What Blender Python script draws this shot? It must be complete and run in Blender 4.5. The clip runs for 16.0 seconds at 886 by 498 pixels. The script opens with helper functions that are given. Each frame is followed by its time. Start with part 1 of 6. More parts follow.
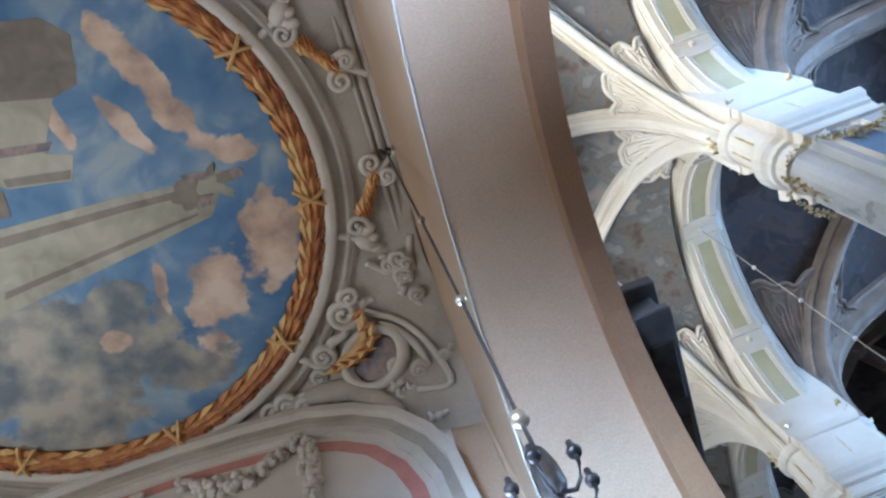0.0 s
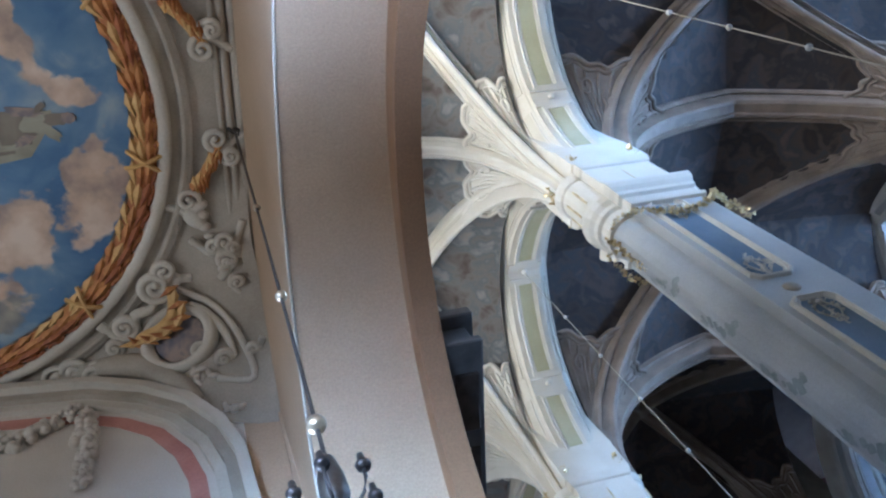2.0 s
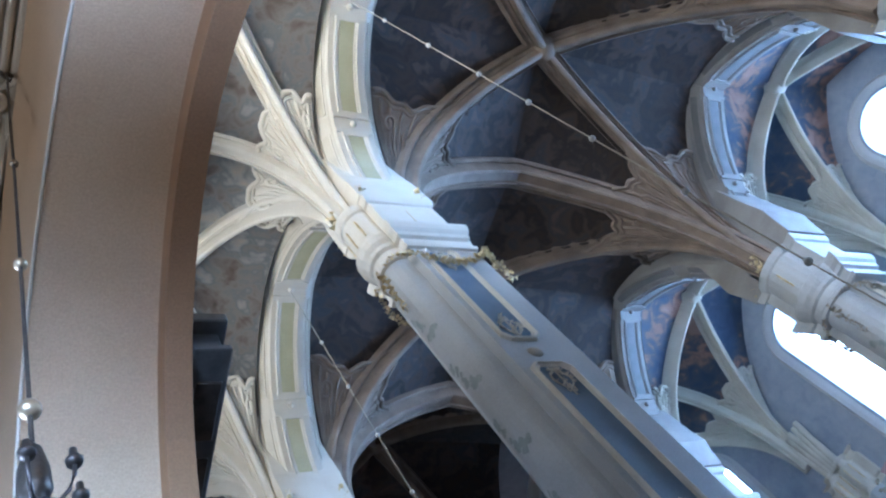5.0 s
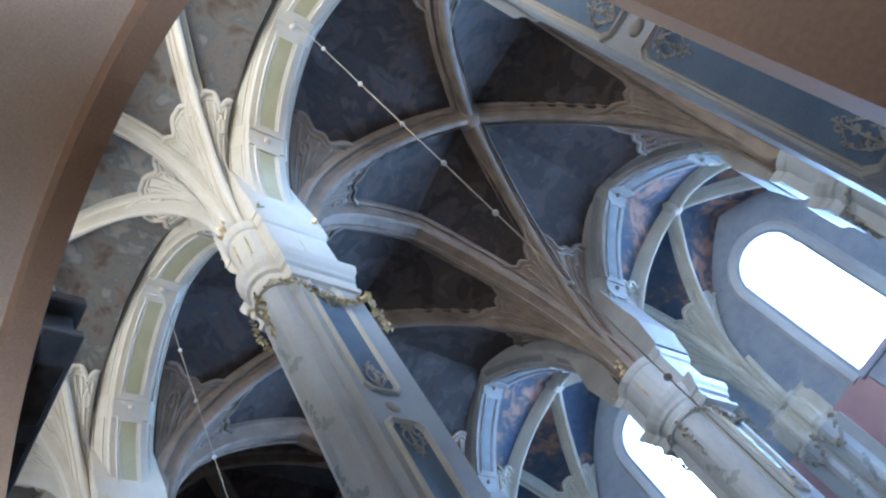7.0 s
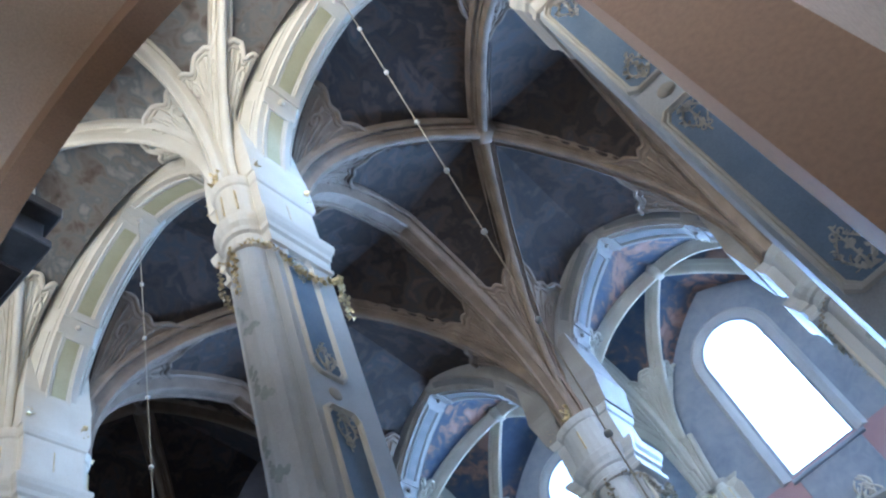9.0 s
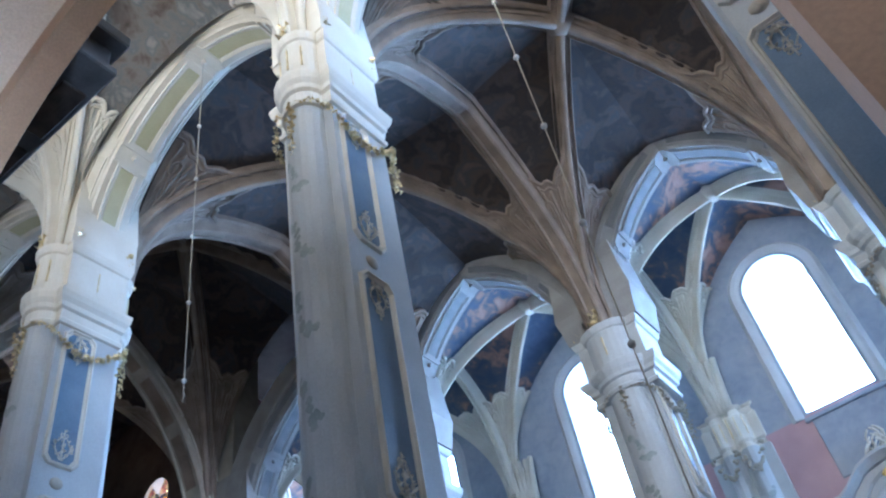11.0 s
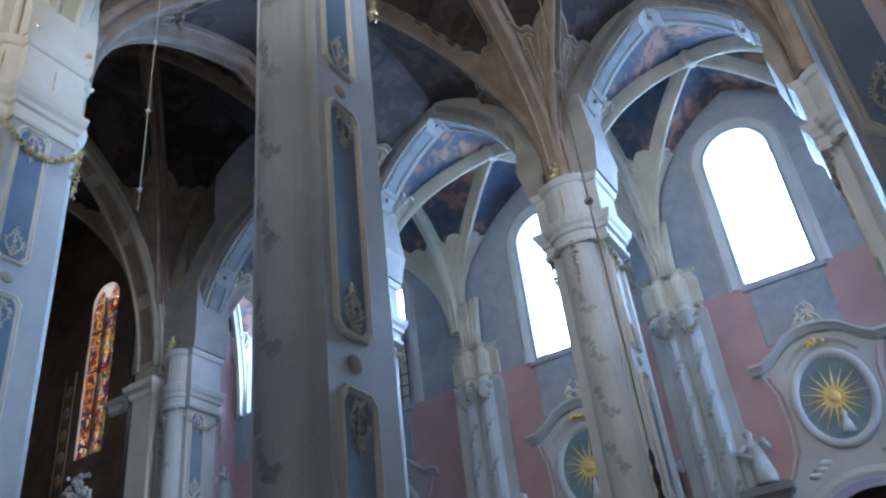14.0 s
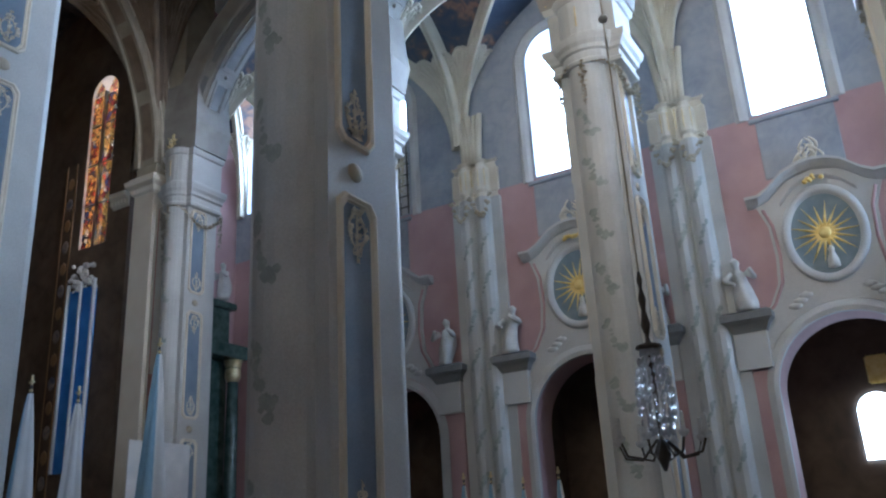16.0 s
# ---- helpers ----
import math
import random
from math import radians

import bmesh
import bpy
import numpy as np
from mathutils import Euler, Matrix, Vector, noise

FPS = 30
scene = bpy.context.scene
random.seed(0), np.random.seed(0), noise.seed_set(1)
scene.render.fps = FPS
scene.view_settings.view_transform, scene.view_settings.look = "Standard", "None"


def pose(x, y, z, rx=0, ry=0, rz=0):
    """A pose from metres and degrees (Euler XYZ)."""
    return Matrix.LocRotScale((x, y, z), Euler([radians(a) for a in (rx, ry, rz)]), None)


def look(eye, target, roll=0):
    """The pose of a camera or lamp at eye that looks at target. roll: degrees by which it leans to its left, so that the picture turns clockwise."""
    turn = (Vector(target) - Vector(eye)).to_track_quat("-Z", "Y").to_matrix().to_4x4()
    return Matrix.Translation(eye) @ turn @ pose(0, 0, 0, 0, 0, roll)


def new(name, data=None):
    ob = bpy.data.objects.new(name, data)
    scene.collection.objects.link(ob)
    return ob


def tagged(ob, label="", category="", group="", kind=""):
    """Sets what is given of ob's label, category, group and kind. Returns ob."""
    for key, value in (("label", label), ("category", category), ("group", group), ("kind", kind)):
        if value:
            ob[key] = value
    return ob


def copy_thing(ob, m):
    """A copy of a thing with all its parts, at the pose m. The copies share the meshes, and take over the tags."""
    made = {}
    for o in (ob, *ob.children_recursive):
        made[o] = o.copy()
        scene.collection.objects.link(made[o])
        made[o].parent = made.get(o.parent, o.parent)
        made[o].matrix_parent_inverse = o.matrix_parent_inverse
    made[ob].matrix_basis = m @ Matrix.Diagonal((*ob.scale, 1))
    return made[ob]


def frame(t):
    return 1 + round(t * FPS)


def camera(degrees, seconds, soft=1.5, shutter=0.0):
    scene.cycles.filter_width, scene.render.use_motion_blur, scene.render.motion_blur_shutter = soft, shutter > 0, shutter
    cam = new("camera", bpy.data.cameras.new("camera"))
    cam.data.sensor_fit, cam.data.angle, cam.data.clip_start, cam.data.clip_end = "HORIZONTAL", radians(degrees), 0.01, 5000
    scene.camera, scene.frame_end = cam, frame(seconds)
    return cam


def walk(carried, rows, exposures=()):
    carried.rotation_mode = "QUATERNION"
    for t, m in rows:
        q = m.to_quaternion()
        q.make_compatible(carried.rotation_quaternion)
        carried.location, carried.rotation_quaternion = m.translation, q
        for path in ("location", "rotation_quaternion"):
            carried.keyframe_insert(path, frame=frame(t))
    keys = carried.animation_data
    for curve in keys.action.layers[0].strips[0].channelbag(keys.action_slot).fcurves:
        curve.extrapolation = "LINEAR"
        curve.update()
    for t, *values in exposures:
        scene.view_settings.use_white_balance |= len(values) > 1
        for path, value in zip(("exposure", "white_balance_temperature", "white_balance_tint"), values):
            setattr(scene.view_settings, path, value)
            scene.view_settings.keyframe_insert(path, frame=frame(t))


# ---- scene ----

# the camera stands on the chapel's threshold and turns where it is
EYE = (0.0, 0.0, 1.6)
TURNS = [
    (0.0, 159.65, 10.22, 17.74),
    (0.5, 159.10, 12.07, 13.49),
    (1.0, 158.36, 13.75, 9.33),
    (1.5, 157.59, 15.25, 5.84),
    (2.0, 156.72, 16.65, 2.55),
    (2.5, 155.89, 18.02, -0.84),
    (3.0, 155.00, 19.40, -4.49),
    (3.5, 154.12, 20.83, -8.03),
    (4.0, 153.40, 22.11, -11.30),
    (4.2, 153.06, 22.71, -12.24),
    (6.3, 149.03, 26.66, -25.49),
    (6.5, 148.68, 26.20, -27.55),
    (7.0, 147.76, 25.11, -32.98),
    (7.5, 147.19, 23.87, -38.10),
    (8.0, 145.72, 21.98, -42.31),
    (8.5, 144.35, 19.78, -44.89),
    (8.7, 143.92, 18.96, -45.68),
    (10.8, 135.24, 10.05, -51.30),
    (11.0, 134.16, 9.35, -51.55),
    (11.5, 132.00, 8.46, -52.98),
    (12.0, 130.25, 8.07, -54.63),
    (12.5, 128.67, 7.74, -55.88),
    (13.0, 126.95, 7.26, -56.82),
    (13.5, 125.06, 6.78, -57.15),
    (14.0, 122.45, 6.12, -57.46),
    (14.5, 119.23, 5.34, -57.95),
    (15.0, 116.15, 4.55, -58.43),
    (15.5, 112.92, 3.79, -58.83),
    (16.0, 109.73, 3.10, -58.89),
]
cam = camera(55.5, 16.0, soft=2.3)
walk(cam, [(t, pose(*EYE, rx, ry, rz)) for t, rx, ry, rz in TURNS],
     exposures=[(0.0, 1.16, 4420, 10), (1.5, 0.97, 4380, 10), (3.5, 0.84, 4210, 10), (4.2, 0.84, 4250, 10), (6.3, 0.85, 4440, 10), (8.7, 0.90, 4440, 10),
                (10.8, 0.98, 4380, 10), (12.5, 0.82, 4300, 10), (14.0, 0.68, 4650, 10), (15.0, 0.68, 5000, 10), (16.0, 0.78, 5120, 10)])

# plan, in metres: x across the church to the south, y along the nave to the chancel
XN, XS = 5.48, 14.70          # pier lines
WN, WS = 1.50, 18.70          # aisle walls, inner faces
PY = [-6.6, -0.90, 4.34, 9.95, 16.8]   # piers along the nave, north row
PYS = [-6.6, -0.90, 4.66, 10.45, 16.2]  # south row
Z0, ZS = 12.5, 12.1           # springing of the north arcade, and of the vaults
NAVE_TOP, AISLE_TOP = 16.3, 15.65

# ---------------------------------------------------------------- light
world = bpy.data.worlds.new("world")
scene.world = world
world.use_nodes = True
wt = world.node_tree
sky = wt.nodes.new("ShaderNodeTexSky")
sky.sky_type, sky.sun_disc = "NISHITA", False
sky.sun_elevation, sky.sun_rotation = radians(42), radians(100)
wt.links.new(sky.outputs[0], wt.nodes["Background"].inputs[0])
wt.nodes["Background"].inputs[1].default_value = 0.12
sun = new("sun", bpy.data.lights.new("sun", "SUN"))
sun.data.energy, sun.data.angle, sun.data.color = 2.5, radians(0.6), (1.0, 0.95, 0.88)
sun.matrix_world = look((40, -10, 40), (0, 4, 2))


def window_light(name, eye, target, w, h, watts, color=(0.86, 0.93, 1.0), spread=180):
    lamp = new(name, bpy.data.lights.new(name, "AREA"))
    lamp.data.shape, lamp.data.size, lamp.data.size_y = "RECTANGLE", w, h
    lamp.data.energy, lamp.data.color = watts, color
    lamp.data.spread = radians(spread)
    lamp.matrix_world = look(eye, target)
    return lamp


WIN_S = [1.58, 7.06, 12.6]     # window axes in the south wall
WIN_Z = (10.65, 14.9)
for wy in WIN_S + [-4.1]:
    window_light("window_light", (WS + 0.75, wy, 12.75), (0, wy, 11.5), 1.9, 4.4, 245, (0.70, 0.86, 1.0), 100)
window_light("window_light", (WS + 0.75, 17.3, 14.6), (0, 17.3, 14.6), 1.6, 5.2, 45, (0.78, 0.90, 1.0))
for wy, watts in ((-4.0, 150), (1.7, 155), (7.2, 98), (12.9, 26)):
    window_light("window_light", (WN - 0.55, wy, 12.9), (WN + 9, wy, 12.9), 1.8, 4.2, watts, (1.0, 0.76, 0.46), 130)
# three added west fills, out of view, with no window built behind them
window_light("window_light", (9.5, -8.7, 14.0), (5.2, 4.0, 12.6), 2.0, 3.0, 38, (0.58, 0.79, 1.0), 34)
window_light("window_light", (16.7, -8.7, 9.5), (16.9, 4.0, 8.0), 2.0, 4.0, 90, (0.66, 0.83, 1.0), 76)
window_light("window_light", (9.5, -8.7, 12.5), (12.5, 17.0, 10.0), 3.0, 5.0, 80, (1.0, 0.94, 0.88), 42)
# added chapel fills, out of view; only the first stands at an opening
window_light("window_light", (-6.6, 1.8, 6.0), (-3.2, 1.5, 9.6), 1.8, 2.6, 36, (1.0, 0.80, 0.56), 110)
window_light("window_light", (-1.9, -1.2, 4.4), (1.0, 4.4, 5.6), 1.4, 2.6, 50, (0.80, 0.90, 1.0), 50)
window_light("window_light", (-1.9, 4.4, 4.4), (0.6, -1.6, 6.0), 1.4, 2.6, 80, (0.92, 0.94, 1.0), 70)

# ---------------------------------------------------------------- materials


def nodes_of(name):
    m = bpy.data.materials.new(name)
    m.use_nodes = True
    nt = m.node_tree
    return m, nt, nt.nodes["Principled BSDF"]


def paint(name, c1, c2, scale=3.0, rough=0.7, bump=0.15, fine=60.0, metal=0.0, c3=None, fac3=0.5):
    """Two-scale mottled surface: broad stains and fine grain, with relief."""
    m, nt, p = nodes_of(name)
    tc = nt.nodes.new("ShaderNodeTexCoord")
    n1 = nt.nodes.new("ShaderNodeTexNoise")
    n1.inputs["Scale"].default_value, n1.inputs["Detail"].default_value = scale, 6
    n2 = nt.nodes.new("ShaderNodeTexNoise")
    n2.inputs["Scale"].default_value, n2.inputs["Detail"].default_value = fine, 4
    ramp = nt.nodes.new("ShaderNodeValToRGB")
    ramp.color_ramp.elements[0].position, ramp.color_ramp.elements[1].position = 0.32, 0.68
    ramp.color_ramp.elements[0].color, ramp.color_ramp.elements[1].color = (*c1, 1), (*c2, 1)
    if c3:
        e = ramp.color_ramp.elements.new(fac3)
        e.color = (*c3, 1)
    mix = nt.nodes.new("ShaderNodeMixRGB")
    mix.blend_type, mix.inputs[0].default_value = "OVERLAY", 0.25
    for n in (n1, n2):
        nt.links.new(tc.outputs["Object"], n.inputs["Vector"])
    nt.links.new(n1.outputs["Fac"], ramp.inputs[0])
    nt.links.new(ramp.outputs[0], mix.inputs[1])
    nt.links.new(n2.outputs["Fac"], mix.inputs[2])
    nt.links.new(mix.outputs[0], p.inputs["Base Color"])
    b = nt.nodes.new("ShaderNodeBump")
    b.inputs["Strength"].default_value, b.inputs["Distance"].default_value = bump, 0.01
    nt.links.new(n2.outputs["Fac"], b.inputs["Height"])
    nt.links.new(b.outputs[0], p.inputs["Normal"])
    p.inputs["Roughness"].default_value, p.inputs["Metallic"].default_value = rough, metal
    return m


def fresco(name, stops, scale=0.5, warp=1.2, rough=0.75, fine=2.2):
    """Painted vault: drifting patches of colour with smaller strokes inside."""
    m, nt, p = nodes_of(name)
    tc = nt.nodes.new("ShaderNodeTexCoord")
    n1 = nt.nodes.new("ShaderNodeTexNoise")
    n1.inputs["Scale"].default_value, n1.inputs["Detail"].default_value = scale, 8
    n1.inputs["Distortion"].default_value = warp
    n2 = nt.nodes.new("ShaderNodeTexNoise")
    n2.inputs["Scale"].default_value, n2.inputs["Detail"].default_value = fine, 6
    n2.inputs["Distortion"].default_value = 0.8
    add = nt.nodes.new("ShaderNodeMixRGB")
    add.inputs[0].default_value = 0.42
    ramp = nt.nodes.new("ShaderNodeValToRGB")
    el = ramp.color_ramp.elements
    el[0].position, el[0].color = stops[0][0], (*stops[0][1], 1)
    el[1].position, el[1].color = stops[-1][0], (*stops[-1][1], 1)
    for pos, c in stops[1:-1]:
        e = el.new(pos)
        e.color = (*c, 1)
    for n in (n1, n2):
        nt.links.new(tc.outputs["Object"], n.inputs["Vector"])
    nt.links.new(n1.outputs["Fac"], add.inputs[1])
    nt.links.new(n2.outputs["Fac"], add.inputs[2])
    nt.links.new(add.outputs[0], ramp.inputs[0])
    nt.links.new(ramp.outputs[0], p.inputs["Base Color"])
    p.inputs["Roughness"].default_value = rough
    return m


M_STUCCO = paint("white_stucco", (0.62, 0.565, 0.46), (0.74, 0.695, 0.595), 1.2, 0.6, 0.1)
M_CREAM = paint("cream_stucco", (0.55, 0.505, 0.40), (0.67, 0.625, 0.515), 1.5, 0.65, 0.15)
M_FIELD = paint("ochre_panel", (0.47, 0.44, 0.25), (0.56, 0.53, 0.34), 1.5, 0.65, 0.1)
M_PIER = paint("grey_pier_paint", (0.44, 0.445, 0.435), (0.57, 0.575, 0.56), 0.9, 0.55, 0.1)
M_BLUE = paint("blue_panel", (0.155, 0.21, 0.29), (0.23, 0.29, 0.37), 1.3, 0.5, 0.1)
M_IVY = paint("painted_ivy", (0.27, 0.30, 0.28), (0.40, 0.42, 0.40), 5, 0.6, 0.1)
M_GOLD = paint("gilding", (0.52, 0.41, 0.20), (0.80, 0.68, 0.40), 8, 0.32, 0.2, metal=0.55)
M_SOFFIT = paint("beige_plaster", (0.48, 0.345, 0.205), (0.555, 0.415, 0.265), 0.8, 0.7, 0.1)
M_BROWN = paint("brown_and_shaded_plaster", (0.27, 0.15, 0.07), (0.34, 0.20, 0.095), 0.8, 0.7, 0.1)
M_PINK = paint("rose_wall_paint", (0.42, 0.265, 0.27), (0.53, 0.355, 0.355), 0.8, 0.7, 0.1)
M_GREYW = paint("grey_wall_paint", (0.46, 0.455, 0.45), (0.58, 0.575, 0.56), 0.7, 0.65, 0.1)
M_DARKWOOD = paint("dark_wood", (0.05, 0.05, 0.05), (0.11, 0.105, 0.10), 4, 0.45, 0.2)
M_DARKWALL = fresco("dark_brown_wall", [(0.3, (0.05, 0.035, 0.025)), (0.5, (0.11, 0.075, 0.05)), (0.7, (0.16, 0.11, 0.07))], 0.8)
M_FLOOR = paint("stone_floor", (0.20, 0.18, 0.16), (0.32, 0.30, 0.27), 1.0, 0.4, 0.1)
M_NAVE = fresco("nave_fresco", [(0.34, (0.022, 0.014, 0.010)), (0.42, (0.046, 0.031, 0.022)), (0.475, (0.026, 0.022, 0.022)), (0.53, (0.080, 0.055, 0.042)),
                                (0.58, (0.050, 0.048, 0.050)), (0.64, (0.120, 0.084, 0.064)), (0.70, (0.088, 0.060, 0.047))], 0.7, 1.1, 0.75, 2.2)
M_AISLE = fresco("aisle_fresco", [(0.36, (0.05, 0.038, 0.028)), (0.44, (0.12, 0.098, 0.078)), (0.50, (0.17, 0.155, 0.14)), (0.55, (0.13, 0.135, 0.135)),
                                  (0.60, (0.23, 0.225, 0.21)), (0.68, (0.30, 0.255, 0.20))], 1.1, 0.9, 0.75, 2.8)
# grey-blue wall paint, lightened to stand in for the glare round the windows
M_UPPER = fresco("blue_grey_lunette", [(0.33, (0.26, 0.29, 0.35)), (0.5, (0.34, 0.36, 0.41)), (0.67, (0.41, 0.42, 0.45))], 1.0, 0.3, 0.75, 4)
M_SKY = fresco("south_aisle_fresco", [(0.33, (0.035, 0.05, 0.09)), (0.44, (0.055, 0.075, 0.12)), (0.51, (0.10, 0.10, 0.115)),
                                      (0.56, (0.30, 0.175, 0.125)), (0.66, (0.40, 0.26, 0.20))], 0.6, 0.4, 0.75, 2.6)
# cream vault stucco, browned down because the nave ribs catch less light
M_NAVERIB = paint("dimmed_vault_stucco", (0.20, 0.155, 0.115), (0.32, 0.25, 0.185), 2.2, 0.65, 0.15)
# South arcade tones: shade put into the colour; slate also colours the bracket cornices.
M_SHADESTUC = paint("shaded_stucco", (0.27, 0.255, 0.235), (0.37, 0.355, 0.33), 1.6, 0.65, 0.15)
M_SLATE = paint("slate_and_shaded_panel", (0.17, 0.175, 0.18), (0.24, 0.24, 0.24), 2.0, 0.65, 0.1)
M_BRONZE = paint("dark_bronze", (0.05, 0.04, 0.035), (0.11, 0.09, 0.07), 6, 0.4, 0.2, metal=0.6)
M_BRASS = paint("brass", (0.36, 0.27, 0.16), (0.52, 0.41, 0.26), 6, 0.35, 0.1, metal=0.75)
M_LAUREL = paint("ochre_laurel", (0.30, 0.10, 0.025), (0.56, 0.28, 0.07), 5, 0.6, 0.3, c3=(0.44, 0.18, 0.04))
M_RUST = paint("rust_red_laurel", (0.24, 0.075, 0.025), (0.40, 0.15, 0.045), 5, 0.6, 0.3)
M_RIBBON = paint("yellow_ribbon", (0.55, 0.34, 0.09), (0.70, 0.46, 0.16), 6, 0.6, 0.2)
M_TAUPE = paint("taupe_stucco", (0.34, 0.30, 0.225), (0.48, 0.43, 0.335), 2.0, 0.65, 0.2)
M_DUSK = fresco("painted_dusk_cloud", [(0.36, (0.10, 0.11, 0.15)), (0.46, (0.22, 0.19, 0.19)), (0.54, (0.36, 0.28, 0.22)), (0.64, (0.15, 0.15, 0.18))], 1.8, 1.0, 0.75, 5)
M_PSTONE = fresco("painted_stonework", [(0.34, (0.26, 0.24, 0.17)), (0.5, (0.38, 0.36, 0.26)), (0.66, (0.50, 0.47, 0.36))], 1.2, 0.4, 0.75, 4)
M_PSTONE2 = fresco("painted_shaded_stone", [(0.34, (0.15, 0.13, 0.10)), (0.5, (0.23, 0.20, 0.15)), (0.66, (0.31, 0.28, 0.21))], 1.2, 0.4, 0.75, 4)


def painted_sky(name, clouds):
    """A painted sky: broad blue washes with soft-edged clouds (x, y, half sizes, turn, kind) laid over them."""
    m = fresco(name, [(0.30, (0.07, 0.13, 0.25)), (0.42, (0.10, 0.19, 0.34)), (0.52, (0.17, 0.27, 0.41)), (0.60, (0.34, 0.41, 0.45)), (0.70, (0.46, 0.47, 0.40))], 0.6, 0.6, 0.7, 2.0)
    nt = m.node_tree
    p = nt.nodes["Principled BSDF"]
    last = p.inputs["Base Color"].links[0].from_socket
    tc = nt.nodes.new("ShaderNodeTexCoord")

    def noisy(scale):
        n = nt.nodes.new("ShaderNodeTexNoise")
        n.inputs["Scale"].default_value, n.inputs["Detail"].default_value = scale, 6
        nt.links.new(tc.outputs["Object"], n.inputs["Vector"])
        return n
    edge, tone = noisy(3.2), noisy(2.6)
    shift = nt.nodes.new("ShaderNodeVectorMath")
    shift.operation = "SUBTRACT"
    shift.inputs[1].default_value = (0.5, 0.5, 0.5)
    nt.links.new(edge.outputs["Color"], shift.inputs[0])
    big = nt.nodes.new("ShaderNodeVectorMath")
    big.operation = "MULTIPLY"
    big.inputs[1].default_value = (2.2, 2.2, 0.0)
    nt.links.new(shift.outputs[0], big.inputs[0])
    ramps = []
    for stops in (((0.36, (0.36, 0.275, 0.22)), (0.5, (0.60, 0.45, 0.315)), (0.64, (0.74, 0.61, 0.47))), ((0.36, (0.15, 0.17, 0.19)), (0.5, (0.28, 0.275, 0.24)), (0.64, (0.44, 0.40, 0.31)))):
        r = nt.nodes.new("ShaderNodeValToRGB")
        el = r.color_ramp.elements
        el[0].position, el[0].color = stops[0][0], (*stops[0][1], 1)
        el[1].position, el[1].color = stops[2][0], (*stops[2][1], 1)
        e = el.new(stops[1][0])
        e.color = (*stops[1][1], 1)
        nt.links.new(tone.outputs["Fac"], r.inputs[0])
        ramps.append(r)
    for cx, cy, rx, ry, turn, kind in clouds:
        mp = nt.nodes.new("ShaderNodeMapping")
        mp.vector_type = "TEXTURE"
        mp.inputs["Location"].default_value, mp.inputs["Rotation"].default_value, mp.inputs["Scale"].default_value = (cx, cy, 0), (0, 0, turn), (rx, ry, 1000.0)
        nt.links.new(tc.outputs["Object"], mp.inputs["Vector"])
        add = nt.nodes.new("ShaderNodeVectorMath")
        nt.links.new(mp.outputs[0], add.inputs[0])
        nt.links.new(big.outputs[0], add.inputs[1])
        ln = nt.nodes.new("ShaderNodeVectorMath")
        ln.operation = "LENGTH"
        nt.links.new(add.outputs[0], ln.inputs[0])
        mr = nt.nodes.new("ShaderNodeMapRange")
        mr.interpolation_type = "SMOOTHSTEP"
        mr.inputs["From Min"].default_value, mr.inputs["From Max"].default_value = 1.12, 0.86
        nt.links.new(ln.outputs["Value"], mr.inputs["Value"])
        mix = nt.nodes.new("ShaderNodeMixRGB")
        nt.links.new(mr.outputs[0], mix.inputs[0])
        nt.links.new(last, mix.inputs[1])
        nt.links.new(ramps[kind].outputs[0], mix.inputs[2])
        last = mix.outputs[0]
    nt.links.new(last, p.inputs["Base Color"])
    return m


M_PSKY = painted_sky("painted_sky", [
    (-3.4, 3.2, 1.0, 0.7, 0.1, 1), (-4.3, 2.7, 0.7, 0.5, 0.0, 1), (-2.5, 3.6, 0.5, 0.3, 0.2, 1), (-2.9, 2.75, 0.35, 0.25, 0.0, 1), (-3.9, 3.9, 0.7, 0.35, 0.0, 1),
    (-3.55, 2.75, 0.22, 0.2, 0.0, 1), (-3.0, 3.1, 0.16, 0.14, 0.4, 0), (-3.95, 3.4, 0.2, 0.35, 0.3, 1),
    (-1.62, 0.72, 0.15, 0.60, -0.42, 0), (-1.55, 1.02, 0.15, 0.52, -0.32, 0), (-1.98, 1.05, 0.10, 0.42, -0.3, 0), (-1.16, 1.60, 0.22, 0.14, 0.3, 0),
    (-1.17, 2.68, 0.26, 0.52, 0.38, 0), (-1.85, 3.02, 0.30, 0.50, 0.3, 0), (-2.55, 0.85, 0.07, 0.32, -0.2, 0), (-2.35, 2.72, 0.07, 0.26, 0.2, 0)])
M_REDLINE = paint("red_painted_band", (0.46, 0.20, 0.15), (0.56, 0.28, 0.21), 3, 0.7, 0.1)
M_CREAMPANEL = paint("cream_wall_panel", (0.62, 0.56, 0.46), (0.70, 0.65, 0.55), 1.2, 0.7, 0.1)
M_GREENMARBLE = paint("green_marble", (0.03, 0.06, 0.05), (0.09, 0.13, 0.11), 4, 0.25, 0.05)
M_STATUE = paint("white_plaster_figure", (0.50, 0.49, 0.47), (0.64, 0.63, 0.60), 4, 0.6, 0.2)
M_CLOTH_B = paint("light_blue_cloth", (0.24, 0.42, 0.60), (0.34, 0.52, 0.68), 3, 0.8, 0.1)
M_CLOTH_W = paint("white_cloth", (0.66, 0.68, 0.70), (0.78, 0.79, 0.80), 3, 0.8, 0.1)
M_DEEPBLUE = paint("deep_blue_cloth", (0.03, 0.15, 0.50), (0.06, 0.24, 0.64), 2, 0.7, 0.1)
M_CRYSTAL = paint("cut_crystal", (0.6, 0.6, 0.6), (0.8, 0.8, 0.8), 9, 0.08, 0.0)
